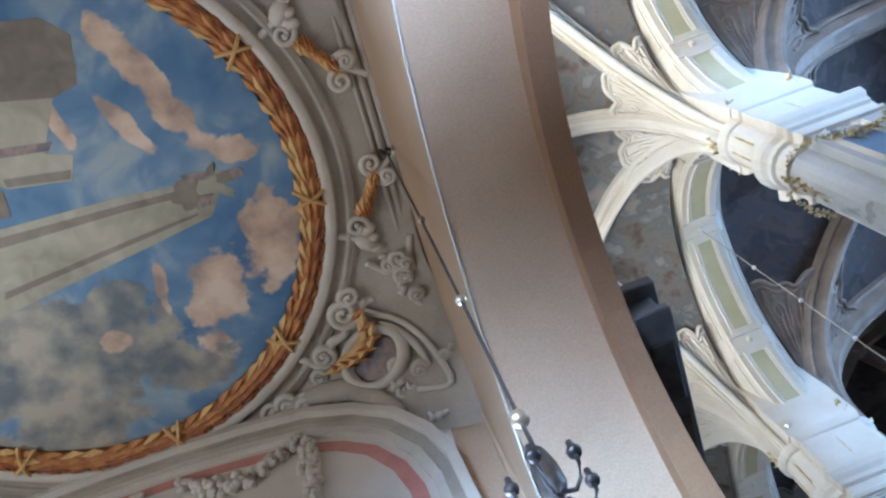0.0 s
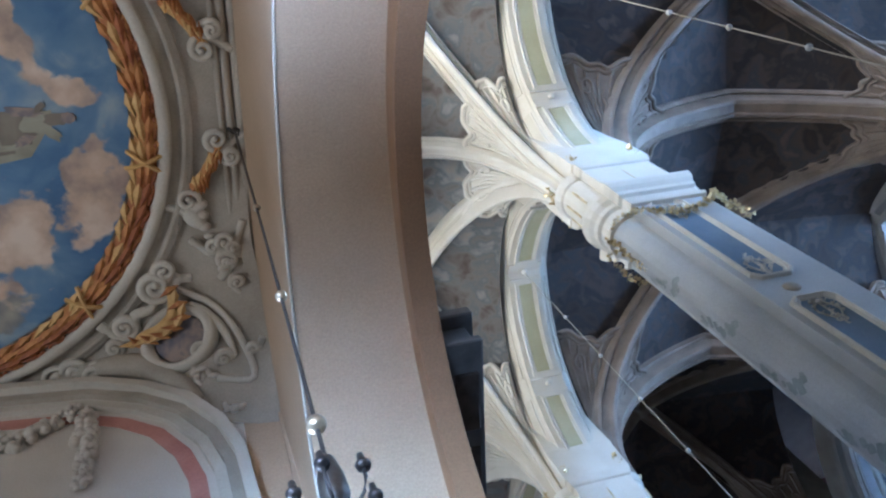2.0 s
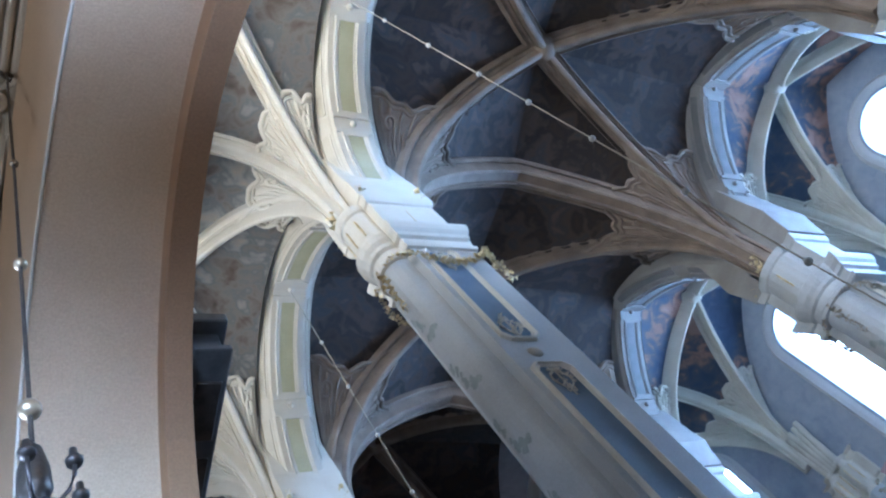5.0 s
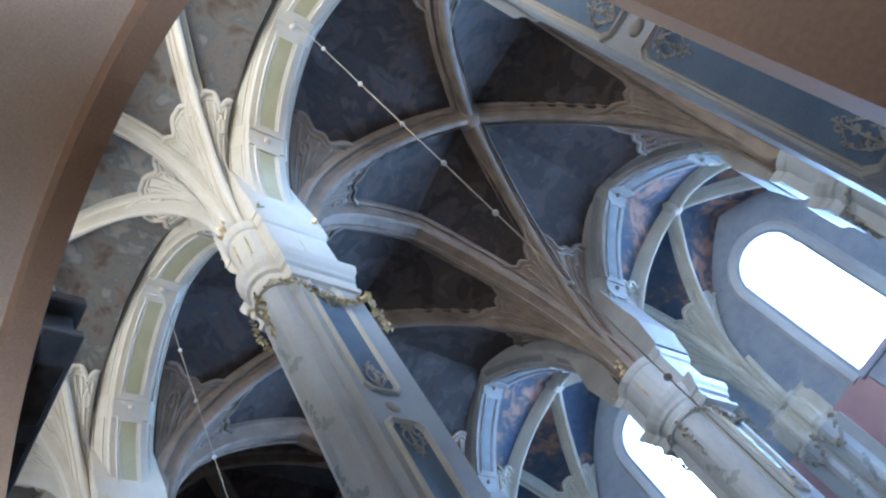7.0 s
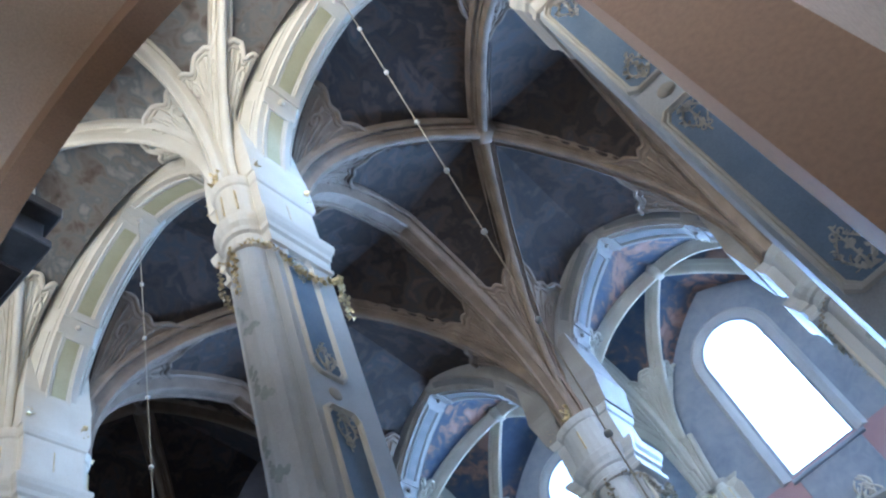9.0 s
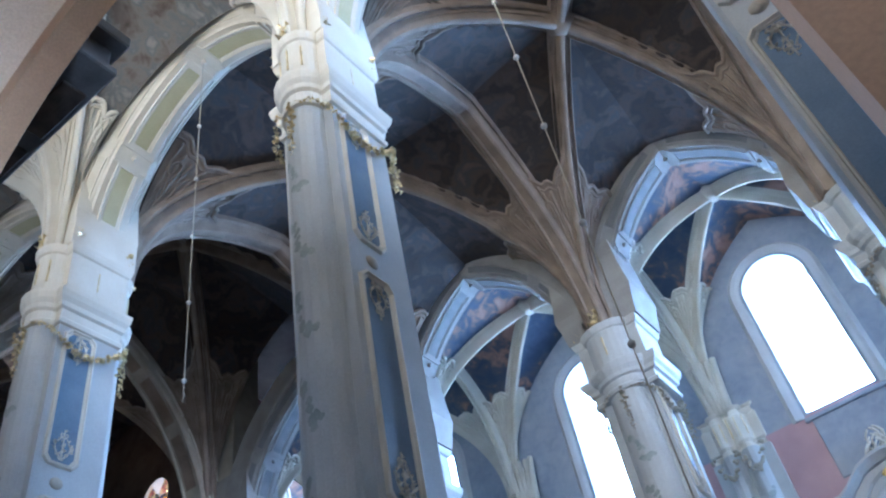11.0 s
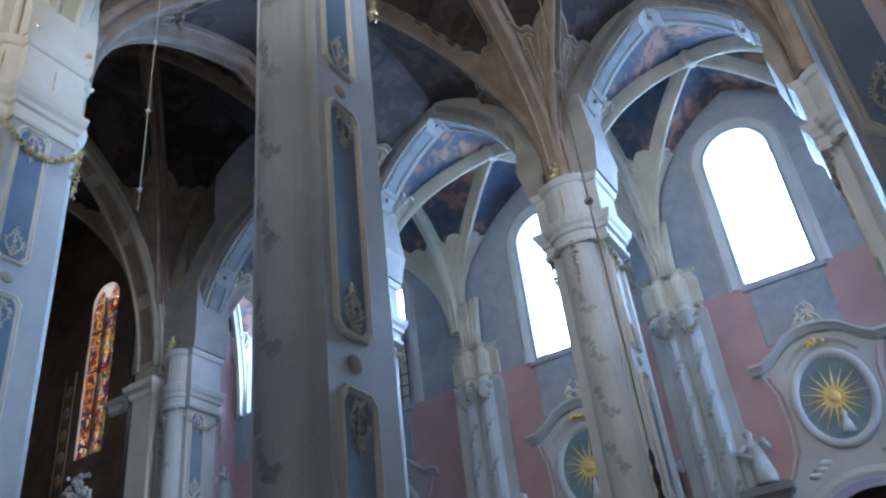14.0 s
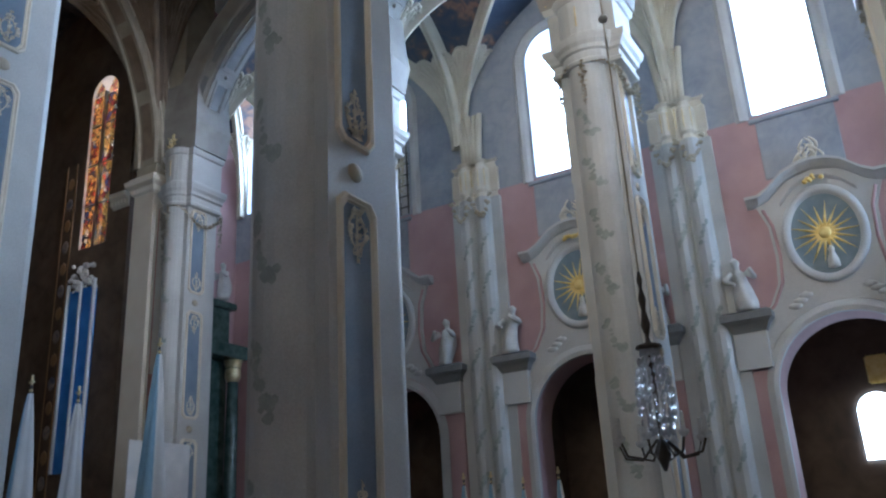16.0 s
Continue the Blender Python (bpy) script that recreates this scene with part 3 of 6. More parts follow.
def pier(m, group="nave piers"):
    root = empty("pier", m, "grey painted pier with blue panels and gilded garlands", "pier", group)
    def leaf(bm, p, d, size, wid=0.4):
        """A small folded leaf from p along d."""
        d = Vector(d).normalized()
        s = d.cross(Vector((random.uniform(-1, 1), random.uniform(-1, 1), random.uniform(-1, 1)))).normalized()
        u = d.cross(s)
        p = Vector(p)
        a, b, c, e = (bm.verts.new(q) for q in (p, p + d * size * 0.5 + s * size * wid + u * size * 0.18, p + d * size, p + d * size * 0.5 - s * size * wid + u * size * 0.18))
        bm.faces.new((a, b, c))
        bm.faces.new((a, c, e))

    bm = bmesh.new()
    extrude_plan(bm, pier_plan(), SHAFT)
    part("shaft", bm, M_PIER, root)
    bm = bmesh.new()
    extrude_plan(bm, pier_plan(), CAPITAL)
    part("capital", bm, M_STUCCO, root, "white moulded capital")
    bm = bmesh.new()
    extrude_plan(bm, [(0.56, -0.40), (0.56, 0.40), (-0.56, 0.40), (-0.56, -0.40)], [(12.09, 0.0), (12.5, 0.03), (12.8, 0.06), (13.3, 0.03), (14.2, 0.0), (14.21, -0.2)])
    bmesh.ops.recalc_face_normals(bm, faces=bm.faces)
    part("springer", bm, M_STUCCO, root)
    # panels on the two faces under the arches
    for sy in (-1, 1):
        for za, zb in ((8.17, 10.33), (5.0, 7.58), (1.6, 4.4)):
            bm = bmesh.new()
            box(bm, PX - 0.2, PX + 0.2, sy * 0.42 - 0.006, sy * 0.42 + 0.006, za, zb)
            part("blue_panel", bm, M_BLUE, root, "blue sunk panel")
            bm = bmesh.new()
            c, w = 0.09, 0.27
            zl, zh = za - 0.07, zb + 0.07
            oct8 = [(-w + c, zl), (w - c, zl), (w, zl + c), (w, zh - c), (w - c, zh), (-w + c, zh), (-w, zh - c), (-w, zl + c)]
            inset = lambda k, y: [(PX + x * (1 - k / w), y, z + (k if z < (za + zb) / 2 else -k)) for x, z in oct8]
            skin(bm, [inset(0.0, sy * 0.415), inset(0.012, sy * 0.46), inset(0.035, sy * 0.47), inset(0.05, sy * 0.44), inset(0.065, sy * 0.445), inset(0.08, sy * 0.423)], caps=False)
            bmesh.ops.recalc_face_normals(bm, faces=bm.faces)
            part("panel_frame", bm, M_STUCCO, root, "white moulded frame")
            # rocaille sprays at the ends of the panel
            for ze, up in ((za + 0.02, 1), (zb - 0.02, -1)):
                bm = bmesh.new()
                for s in (-1, 0, 1):
                    spray = lambda j: (PX + s * (0.015 + 0.10 * math.sin(math.pi * min(1, j / 13)) ** 1.4), sy * 0.43, ze + up * (0.02 + (0.030 if s else 0.040) * j))
                    tube(bm, [spray(j) for j in range(13)], lambda q: 0.014 - 0.007 * q, 5)
                    if s:
                        tip = spray(12)
                        tube(bm, [(tip[0] + s * 0.035 * (1 - k / 12) * math.sin(k * 0.6), tip[1], tip[2] + up * 0.035 * (1 - (1 - k / 12) * math.cos(k * 0.6))) for k in range(11)], 0.008, 5)
                    for k in range(22):
                        j = 12 * random.random()
                        leaf(bm, spray(j), (s * 0.5 + random.uniform(-1, 1), sy * 0.25, up * random.uniform(-0.3, 1)), random.uniform(0.035, 0.075) * (1.2 - j / 20))
                tagged(part("rocaille", bm, M_STUCCO, root, "white rocaille spray"), kind="stuff")
        for ze in (7.87, 4.70):
            bm = bmesh.new()
            bmesh.ops.create_icosphere(bm, subdivisions=2, radius=0.10, matrix=Matrix.Translation((PX, sy * 0.42, ze)) @ Matrix.Diagonal((1, 0.4, 0.9, 1)))
            part("rosette", bm, M_TAUPE, root, "small round rosette", smooth=True)
        bm = bmesh.new()
        box(bm, -0.012, 0.012, sy * 0.442, sy * 0.446, 11.32, 11.72)
        part("capital_slot", bm, M_GOLD, root, "narrow gilt slot")
    for sx in (-1, 1):
        for k in (-1, 0, 1):
            bm = bmesh.new()
            a = k * 0.7
            x, y = 0.50 + 0.302 * math.cos(a), 0.302 * math.sin(a)
            box(bm, sx * x - 0.012, sx * x + 0.012, y - 0.012, y + 0.012, 11.3, 11.75)
            part("flute", bm, M_GOLD, root, "gilt flute")

    # garlands: a long swag round either face, from shaft to shaft, and drops at its ends
    for sy in (-1, 1):
        bm = bmesh.new()
        for k in range(76):
            q = (k + random.random()) / 76
            x = -0.82 + 1.50 * q
            y = 0.49 if abs(x) < 0.5 else 0.49 * math.sqrt(max(0.0, 1 - ((abs(x) - 0.5) / 0.33) ** 2))
            for _ in range(3):
                leaf(bm, (x, sy * y, 10.44 - 0.50 * math.sin(math.pi * q)), (random.uniform(-1, 1), random.uniform(-1, 1), random.uniform(-1, 1)), random.uniform(0.045, 0.08))
        tagged(part("garland_swag", bm, M_GOLD, root, "gilt leaf garland"), kind="stuff")
        for x, y in ((-0.82, 0.0), (0.60, 0.46))[(sy + 1) // 2:]:
            bm = bmesh.new()
            for k in range(40):
                q = k / 40
                for _ in range(2):
                    leaf(bm, (x + random.uniform(-0.03, 0.03), sy * y + random.uniform(-0.03, 0.03), 10.48 - 0.95 * q), (random.uniform(-1, 1), random.uniform(-1, 1), random.uniform(-1.2, 0.3)), random.uniform(0.055, 0.10) * (1.1 - 0.5 * q))
            tagged(part("garland_drop", bm, M_GOLD, root, "hanging gilt leaf drop"), kind="stuff")
    # gilt leaves standing on the capital
    for x, y in ((-0.46, -0.4), (0.46, -0.4), (0.46, 0.4), (-0.46, 0.4), (-0.78, 0), (0.78, 0)):
        bm = bmesh.new()
        for k in range(34):
            leaf(bm, (x * 1.04 + random.uniform(-0.05, 0.05), y * 1.04 + random.uniform(-0.05, 0.05), 12.1 + random.uniform(0, 0.30)), (random.uniform(-1, 1), random.uniform(-1, 1), random.uniform(0, 1.5)), random.uniform(0.07, 0.15))
        tagged(part("gilt_leaf", bm, M_GOLD, root, "gilt acanthus leaf"), kind="stuff")
    # painted ivy sprays on the round shafts
    for sx in (-1, 1):
        bm = bmesh.new()
        for k in range(8):
            z0 = 9.4 - 1.05 * k
            for j in range(26):
                q = j / 25
                a = (0.55 - 0.85 * q) + random.uniform(-0.16, 0.16)
                z = z0 - 0.5 * q + 0.12 * math.sin(q * 7) + random.uniform(-0.06, 0.06)
                r, w = 0.2845, random.uniform(0.03, 0.065)
                ring = []
                for h in range(7):
                    t = h * 2 * math.pi / 7
                    aa = a + w / r * math.cos(t) * 0.9
                    ring.append(bm.verts.new((sx * (0.50 + r * math.cos(aa)), r * math.sin(aa), z + w * (0.8 + 0.3 * math.cos(3 * t)) * math.sin(t))))
                bm.faces.new(ring)
        tagged(part("painted_ivy", bm, M_IVY, root, "grey-green painted ivy"), kind="stuff")
    return root


A = pier(pose(XN, PY[2], 0))
for x, y in [(XN, PY[0]), (XN, PY[3]), (XN, PY[4])]:
    copy_thing(A, pose(x, y, 0))
for y in PYS:               # the south row is broader
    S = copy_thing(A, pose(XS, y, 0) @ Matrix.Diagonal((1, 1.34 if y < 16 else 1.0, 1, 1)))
    # duller south capitals, springers and garlands: shade and haze put into the colour
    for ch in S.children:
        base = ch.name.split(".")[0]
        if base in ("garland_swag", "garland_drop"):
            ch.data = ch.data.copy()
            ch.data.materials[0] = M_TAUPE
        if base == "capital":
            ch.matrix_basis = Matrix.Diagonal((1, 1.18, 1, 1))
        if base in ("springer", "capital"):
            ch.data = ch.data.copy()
            ch.data.materials[0] = M_SHADESTUC if base == "springer" else M_PIER
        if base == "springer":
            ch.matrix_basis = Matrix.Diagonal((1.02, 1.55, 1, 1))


# the pier nearest the west is square, with its panels turned to the aisle
C = copy_thing(A, pose(5.90, -0.92, 0))
C["label"] = "square grey pier with blue panels facing the aisle"
flat_plan = [(0.42, -0.55), (0.42, 0.55), (0.37, 0.60), (-0.37, 0.60), (-0.42, 0.55), (-0.42, -0.55), (-0.37, -0.60), (0.37, -0.60)]
turned = Matrix.Translation((0, 0.16, 0)) @ Matrix.Rotation(radians(-90), 4, "Z")
for ch in list(C.children):
    base = ch.name.split(".")[0]
    if base in ("blue_panel", "panel_frame", "rocaille", "rosette", "capital_slot"):
        ch.matrix_basis = turned
    elif base in ("shaft", "capital"):
        bm = bmesh.new()
        if base == "shaft":
            extrude_plan(bm, flat_plan, SHAFT)
        else:
            extrude_plan(bm, flat_plan, CAPITAL)
        bmesh.ops.recalc_face_normals(bm, faces=bm.faces)
        ch.data = finish(base, bm, M_PIER if base == "shaft" else M_STUCCO)
    elif base in ("painted_ivy", "flute", "gilt_leaf", "garland_swag"):
        bpy.data.objects.remove(ch)


def arcade_arch(x, c, w, spring, apex, r, stilt, ring, field, trim, label, group):
    """A pointed arch with panels along its soffit and its two splayed flanks, its foot on the capitals."""
    rise = apex - spring
    root = empty("arcade_arch", pose(x, c, spring), label, "arch", group)
    leg = stilt / (stilt + 3.6)

    def at(k, off=0.0):
        """A point of the soffit's middle line: k from foot to foot, off outwards."""
        k, side = (k, -1) if k <= 0.5 else (1 - k, 1)
        if 2 * k < leg:
            return (0, side * (w + off), -stilt * (1 - 2 * k / leg))
        a = (2 * k - leg) / (1 - leg) * math.acos((r - 1) / r)
        return (0, side * ((w + off) * (r * math.cos(a) - r + 1)), (rise + off) * r * math.sin(a) / math.sqrt(2 * r - 1))
    bm = bmesh.new()
    half = [(0.33, 0.0), (0.345, -0.03), (0.36, -0.05), (0.385, -0.06), (0.54, -0.26), (0.56, -0.25), (0.58, -0.27), (0.60, -0.34), (0.60, -0.9)]
    prof = [(-p, q) for p, q in half[::-1]] + half
    sweep(bm, [at(k / 56) for k in range(57)], prof, (-1, 0, 0))
    part("ring", bm, ring, root)
    n = 4
    for i in range(n):
        a, b = (i + 0.09) / n, (i + 0.91) / n
        run = [a + (b - a) * k / 9 for k in range(10)]
        bm = bmesh.new()
        sweep(bm, [at(k, -0.004) for k in run], [(-0.13, -0.03), (-0.13, 0), (0.13, 0), (0.13, -0.03)], (-1, 0, 0))
        part("panel", bm, field, root, "pale sunk panel")
        bm = bmesh.new()
        for s in (-1, 1):
            sweep(bm, [at(k, -0.03) for k in run], [(s * 0.23, -0.05), (s * 0.215, 0), (s * 0.195, -0.004), (s * 0.175, -0.02), (s * 0.155, -0.012), (s * 0.13, -0.05)], (-1, 0, 0))
        for e in (a, b):
            sweep(bm, [at(e + d, -0.032) for d in (-0.006, 0.006)], [(-0.23, -0.05), (-0.23, 0), (0.23, 0), (0.23, -0.05)], (-1, 0, 0))
        part("panel_frame", bm, ring, root)
        # long narrow panels on the splayed flanks
        for s in (-1, 1):
            bm = bmesh.new()
            sweep(bm, [at(k) for k in run], [(s * 0.425, -0.095), (s * 0.515, -0.21), (s * 0.50, -0.25), (s * 0.40, -0.12)], (-1, 0, 0))
            part("flank_panel", bm, trim, root, "narrow sunk panel")
            bm = bmesh.new()
            for p, q in ((0.415, -0.08), (0.527, -0.225)):
                sweep(bm, [at(k) for k in run], [(s * (p - 0.012), q), (s * (p + 0.010), q + 0.012), (s * (p + 0.020), q - 0.012), (s * p, q - 0.04)], (-1, 0, 0))
            part("flank_moulding", bm, ring, root)
    for i in range(1, n):
        bm = bmesh.new()
        bmesh.ops.create_icosphere(bm, subdivisions=2, radius=0.055, matrix=Matrix.Translation(Vector(at(i / n, -0.035))))
        for d in (-0.018, 0.018):
            sweep(bm, [at(i / n + d + e, -0.035) for e in (-0.004, 0.004)], [(-0.33, -0.05), (-0.33, 0), (0.33, 0), (0.33, -0.05)], (-1, 0, 0))
        part("rosette_block", bm, ring, root)
    return root


for y0, y1 in zip(PY, PY[1:]):
    arcade_arch(XN, (y0 + y1) / 2, (y1 - y0) / 2 - 0.42, Z0, 15.45, 1.2, 0.42, M_STUCCO, M_FIELD, M_CREAM, "white stucco arch with ochre panels", "north arcade arches")
# south arches repeat the north stucco in darker tones that carry the shade
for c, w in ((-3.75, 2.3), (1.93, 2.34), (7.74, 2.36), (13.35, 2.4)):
    arcade_arch(XS, c, w, 12.15, 15.85, 1.9, 0.05, M_SHADESTUC, M_SLATE, M_SLATE, "pointed stucco arch with panels, darkened as if in shade", "south arcade arches")
# ---------------------------------------------------------------- chapel in which the camera stands
ZC = 9.8                       # its ceiling
AX, AZ = 2.05, 5.2             # the arch: axis and springing
YE = 4.6                       # its east wall


def arc_path(x_of, r, n=40):
    pts = [(x_of(AX - r), AX - r, 0.0)]
    for k in range(n + 1):
        a = math.pi * k / n
        y = AX - r * math.cos(a)
        pts.append((x_of(y), y, AZ + r * math.sin(a)))
    pts.append((x_of(AX + r), AX + r, 0.0))
    return pts


face = lambda y: 0.57 - 0.05 * y       # the chapel's south wall, a little askew
face_top = lambda y: 0.43 - 0.05 * y
bm = bmesh.new()
va = [bm.verts.new(p) for p in arc_path(face, 2.5)]
vb = [bm.verts.new(p) for p in arc_path(lambda y: 1.3, 2.5)]
for i in range(len(va) - 1):
    bm.faces.new((va[i], va[i + 1], vb[i + 1], vb[i]))
thing("arch_soffit", bm, M_SOFFIT, "wide beige plastered soffit of the chapel arch", "arch", kind="structure", smooth=True)
# rounded arris bead of the arch
bm = bmesh.new()
tube(bm, arc_path(lambda y: face(y) - 0.004, 2.495), 0.013, 8)
thing("arch_bead", bm, M_CREAM, "pale bead along the edge of the arch", "moulding", kind="structure", smooth=True)
# wall over the arch
bm = bmesh.new()
lo = arc_path(face, 2.5)
lo = [(face(-1.3), -1.3, 0.0), *lo, (face(YE), YE, 0.0)]
va = [bm.verts.new(p) for p in lo]
vb = [bm.verts.new((face_top(p[1]), p[1], ZC)) for p in lo]
for i in range(len(va) - 1):
    bm.faces.new((va[i], va[i + 1], vb[i + 1], vb[i]))
thing("wall_arch", bm, M_SOFFIT, "beige wall over the chapel arch", "wall", kind="structure")
# the other walls
for nm, mat, boxes in (("wall_chapel_east", M_CREAMPANEL, [(-6.9, 0.6, YE, YE + 0.25, 0, ZC)]),
                       ("wall_chapel_west", M_SOFFIT, [(-6.9, 0.62, -1.55, -1.3, 0, ZC)]),
                       ("wall_chapel_north", M_CREAM, [(-7.2, -6.9, -1.55, YE, 0, 4.5), (-7.2, -6.9, -1.55, YE, 7.5, ZC), (-7.2, -6.9, -1.55, 0.8, 4.5, 7.5), (-7.2, -6.9, 2.8, YE, 4.5, 7.5)])):
    bm = bmesh.new()
    for b in boxes:
        box(bm, *b)
    thing(nm, bm, mat, "plastered chapel wall", "wall", kind="structure")
bm = bmesh.new()
box(bm, -7.2, 1.3, -1.55, YE + 0.25, ZC, ZC + 0.3)
thing("ceiling", bm, M_TAUPE, "taupe stucco chapel ceiling", "ceiling", kind="structure")
bm = bmesh.new()
box(bm, -0.10, 0.62, YE - 0.012, YE, 0, 8.9)
thing("wall_strip", bm, M_SOFFIT, "beige plaster strip beside the lunette", "wall", kind="structure")
# red stripe on the west jamb
bm = bmesh.new()
box(bm, 0.98, 1.06, -0.452, -0.446, 0, 7)
thing("red_stripe", bm, M_REDLINE, "dull red painted stripe on the jamb", "stripe", kind="structure")

# round painting
OC = (-3.1, 1.8)
ZP = ZC - 0.03
bm = bmesh.new()
lathe(bm, [(0.01, ZP), (2.42, ZP), (2.42, ZC + 0.05)], 72, OC)
painting = thing("ceiling_painting", bm, M_PSKY, "round ceiling painting of clouds and buildings in a blue sky", "painting")


def flat(name, mat, pts, lift):
    bm = bmesh.new()
    bm.faces.new([bm.verts.new((x, y, ZP - lift * 0.4)) for x, y in pts])
    return part(name, bm, mat, painting)


flat("painted_tower", M_PSTONE2, [(-2.62, -0.1), (-2.25, -0.02), (-2.06, 0.2), (-2.20, 0.62), (-2.45, 0.66), (-3.05, 0.5), (-3.1, -0.2)], 0.010)
flat("painted_tower", M_PSTONE, [(-2.45, 0.66), (-2.75, 1.1), (-2.52, 1.2), (-2.64, 1.42), (-3.2, 1.3), (-3.6, 0.9), (-3.05, 0.5)], 0.012)
flat("painted_column", M_PSTONE, [(-3.55, 1.62), (-2.3, 1.72), (-1.62, 1.82), (-1.42, 2.0), (-1.58, 2.2), (-2.25, 2.28), (-3.9, 2.45)], 0.010)
flat("painted_column_shade", M_PSTONE2, [(-3.5, 1.70), (-2.3, 1.80), (-1.7, 1.86), (-1.7, 1.93), (-2.3, 1.87), (-3.55, 1.80)], 0.014)
blob_rnd = random.Random(9)
for k, (bx, by, ba, bb, turn, mt) in enumerate(((-1.66, 1.92, 0.22, 0.16, 0.1, 1), (-1.47, 1.88, 0.15, 0.11, -0.3, 0), (-1.56, 1.78, 0.16, 0.05, 0.2, 2), (-1.38, 1.98, 0.12, 0.05, 0.9, 0), (-1.30, 1.88, 0.11, 0.06, 0.1, 1), (-1.20, 1.88, 0.065, 0.055, 0.0, 2), (-1.60, 2.04, 0.10, 0.04, -0.4, 2), (-1.42, 1.76, 0.07, 0.03, -0.8, 1))):
    outline = []
    for h in range(18):
        a, w = h * math.pi / 9, blob_rnd.uniform(0.8, 1.2)
        u, v = ba * w * math.cos(a), bb * w * math.sin(a)
        outline.append((bx + u * math.cos(turn) - v * math.sin(turn), by + u * math.sin(turn) + v * math.cos(turn)))
    flat("painted_statue", (M_PSTONE, M_PSTONE2, M_DUSK)[mt], outline, 0.018 + 0.004 * k)
flat("painted_ledge", M_PSTONE2, [(-4.2, 1.0), (-3.25, 1.3), (-3.3, 1.55), (-4.4, 1.4)], 0.016)

# lines of the painted stonework
for i, pts in enumerate(([(-2.98, 0.0), (-2.12, 0.18), (-2.10, 0.25), (-3.0, 0.08)], [(-3.0, 0.30), (-2.13, 0.44), (-2.15, 0.50), (-3.0, 0.37)],
                         [(-3.4, 0.86), (-2.64, 1.02), (-2.70, 1.09), (-3.45, 0.95)], [(-3.2, 1.20), (-2.60, 1.32), (-2.64, 1.40), (-3.2, 1.28)],
                         [(-3.7, 2.22), (-2.3, 2.14), (-1.7, 2.12), (-1.7, 2.15), (-2.3, 2.19), (-3.75, 2.29)])):
    flat("painted_line", M_PSTONE2 if i != 2 else M_DUSK, pts, 0.020)

# laurel wreath: a core with rows of leaves, crossed ribbons
bm = bmesh.new()
ring = lambda r, z, n=96: [(OC[0] + r * math.cos(a), OC[1] + r * math.sin(a), z) for a in [2 * math.pi * k / n for k in range(n + 1)]]
tube(bm, ring(2.55, ZC - 0.02), 0.105, 10)
wreath = thing("wreath", bm, M_LAUREL, "ochre and gilt laurel wreath round the ceiling painting", "wreath", smooth=True)
leaf_bm = bmesh.new()
vs = [leaf_bm.verts.new(p) for p in ((0, -0.11, 0), (0.045, -0.02, 0.012), (0, 0.12, 0.0), (-0.045, -0.02, 0.012), (0, 0.0, -0.028))]
for t in ((0, 1, 4), (1, 2, 4), (2, 3, 4), (3, 0, 4)):
    leaf_bm.faces.new([vs[i] for i in t])
leaf_me = finish("laurel_leaf", leaf_bm, M_LAUREL)
leaf_gold, leaf_rust = leaf_me.copy(), leaf_me.copy()
leaf_gold.materials[0], leaf_rust.materials[0] = M_RIBBON, M_RUST
rnd = random.Random(5)
for k in range(288):
    a = 2 * math.pi * (k // 4) / 72 + rnd.uniform(-0.01, 0.01)
    row = k % 4
    side = (-0.095, -0.033, 0.033, 0.095)[row]
    r = 2.55 + side
    m = Matrix.Translation((OC[0] + r * math.cos(a), OC[1] + r * math.sin(a), ZC - 0.14 + abs(side) * 0.45)) @ Matrix.Rotation(a + side * 2.6 + rnd.uniform(-0.12, 0.12), 4, "Z") @ Matrix.Diagonal((1.15, 1.2, 1.25, 1))
    share("leaf", rnd.choice(((leaf_gold, leaf_me), (leaf_gold, leaf_me, leaf_me), (leaf_me, leaf_rust), (leaf_rust, leaf_rust, leaf_me))[row]), wreath, m)
for k in range(10):
    a0 = 2 * math.pi * (k + 0.35) / 10
    bm = bmesh.new()
    for sgn in (-1, 1):
        tube(bm, [(OC[0] + (2.55 + 0.17 * q) * math.cos(a0 + sgn * 0.035 * q), OC[1] + (2.55 + 0.17 * q) * math.sin(a0 + sgn * 0.035 * q), ZC - 0.175 + 0.09 * q * q) for q in (-1, -0.5, 0, 0.5, 1)], 0.022, 5)
    part("ribbon", bm, M_RIBBON, wreath, "crossed yellow ribbon")
# moulded frame round the wreath
frame_root = empty("painting_frame", Matrix.Identity(4), "cream and taupe moulded stucco frame round the wreath", "frame")
for nm, mat, prof in (("inner_band", M_CREAM, ((2.655, ZC), (2.66, ZC - 0.10), (2.68, ZC - 0.13), (2.76, ZC - 0.12), (2.78, ZC - 0.10), (2.785, ZC))),
                      ("cavetto", M_TAUPE, ((2.785, ZC - 0.09), (2.81, ZC - 0.05), (2.85, ZC - 0.03), (2.88, ZC - 0.04))),
                      ("outer_moulding", M_TAUPE, ((2.88, ZC - 0.04), (2.885, ZC - 0.08), (2.92, ZC - 0.085), (2.945, ZC - 0.05), (2.96, ZC - 0.06), (2.985, ZC - 0.05), (2.99, ZC)))):
    bm = bmesh.new()
    skin(bm, [[(OC[0] + r * math.cos(a), OC[1] + r * math.sin(a), z) for r, z in prof] for a in [2 * math.pi * k / 96 for k in range(97)]], closed=False, caps=False)
    part(nm, bm, mat, frame_root, smooth=True)
bead_bm = bmesh.new()
bmesh.ops.create_icosphere(bead_bm, subdivisions=1, radius=0.02)
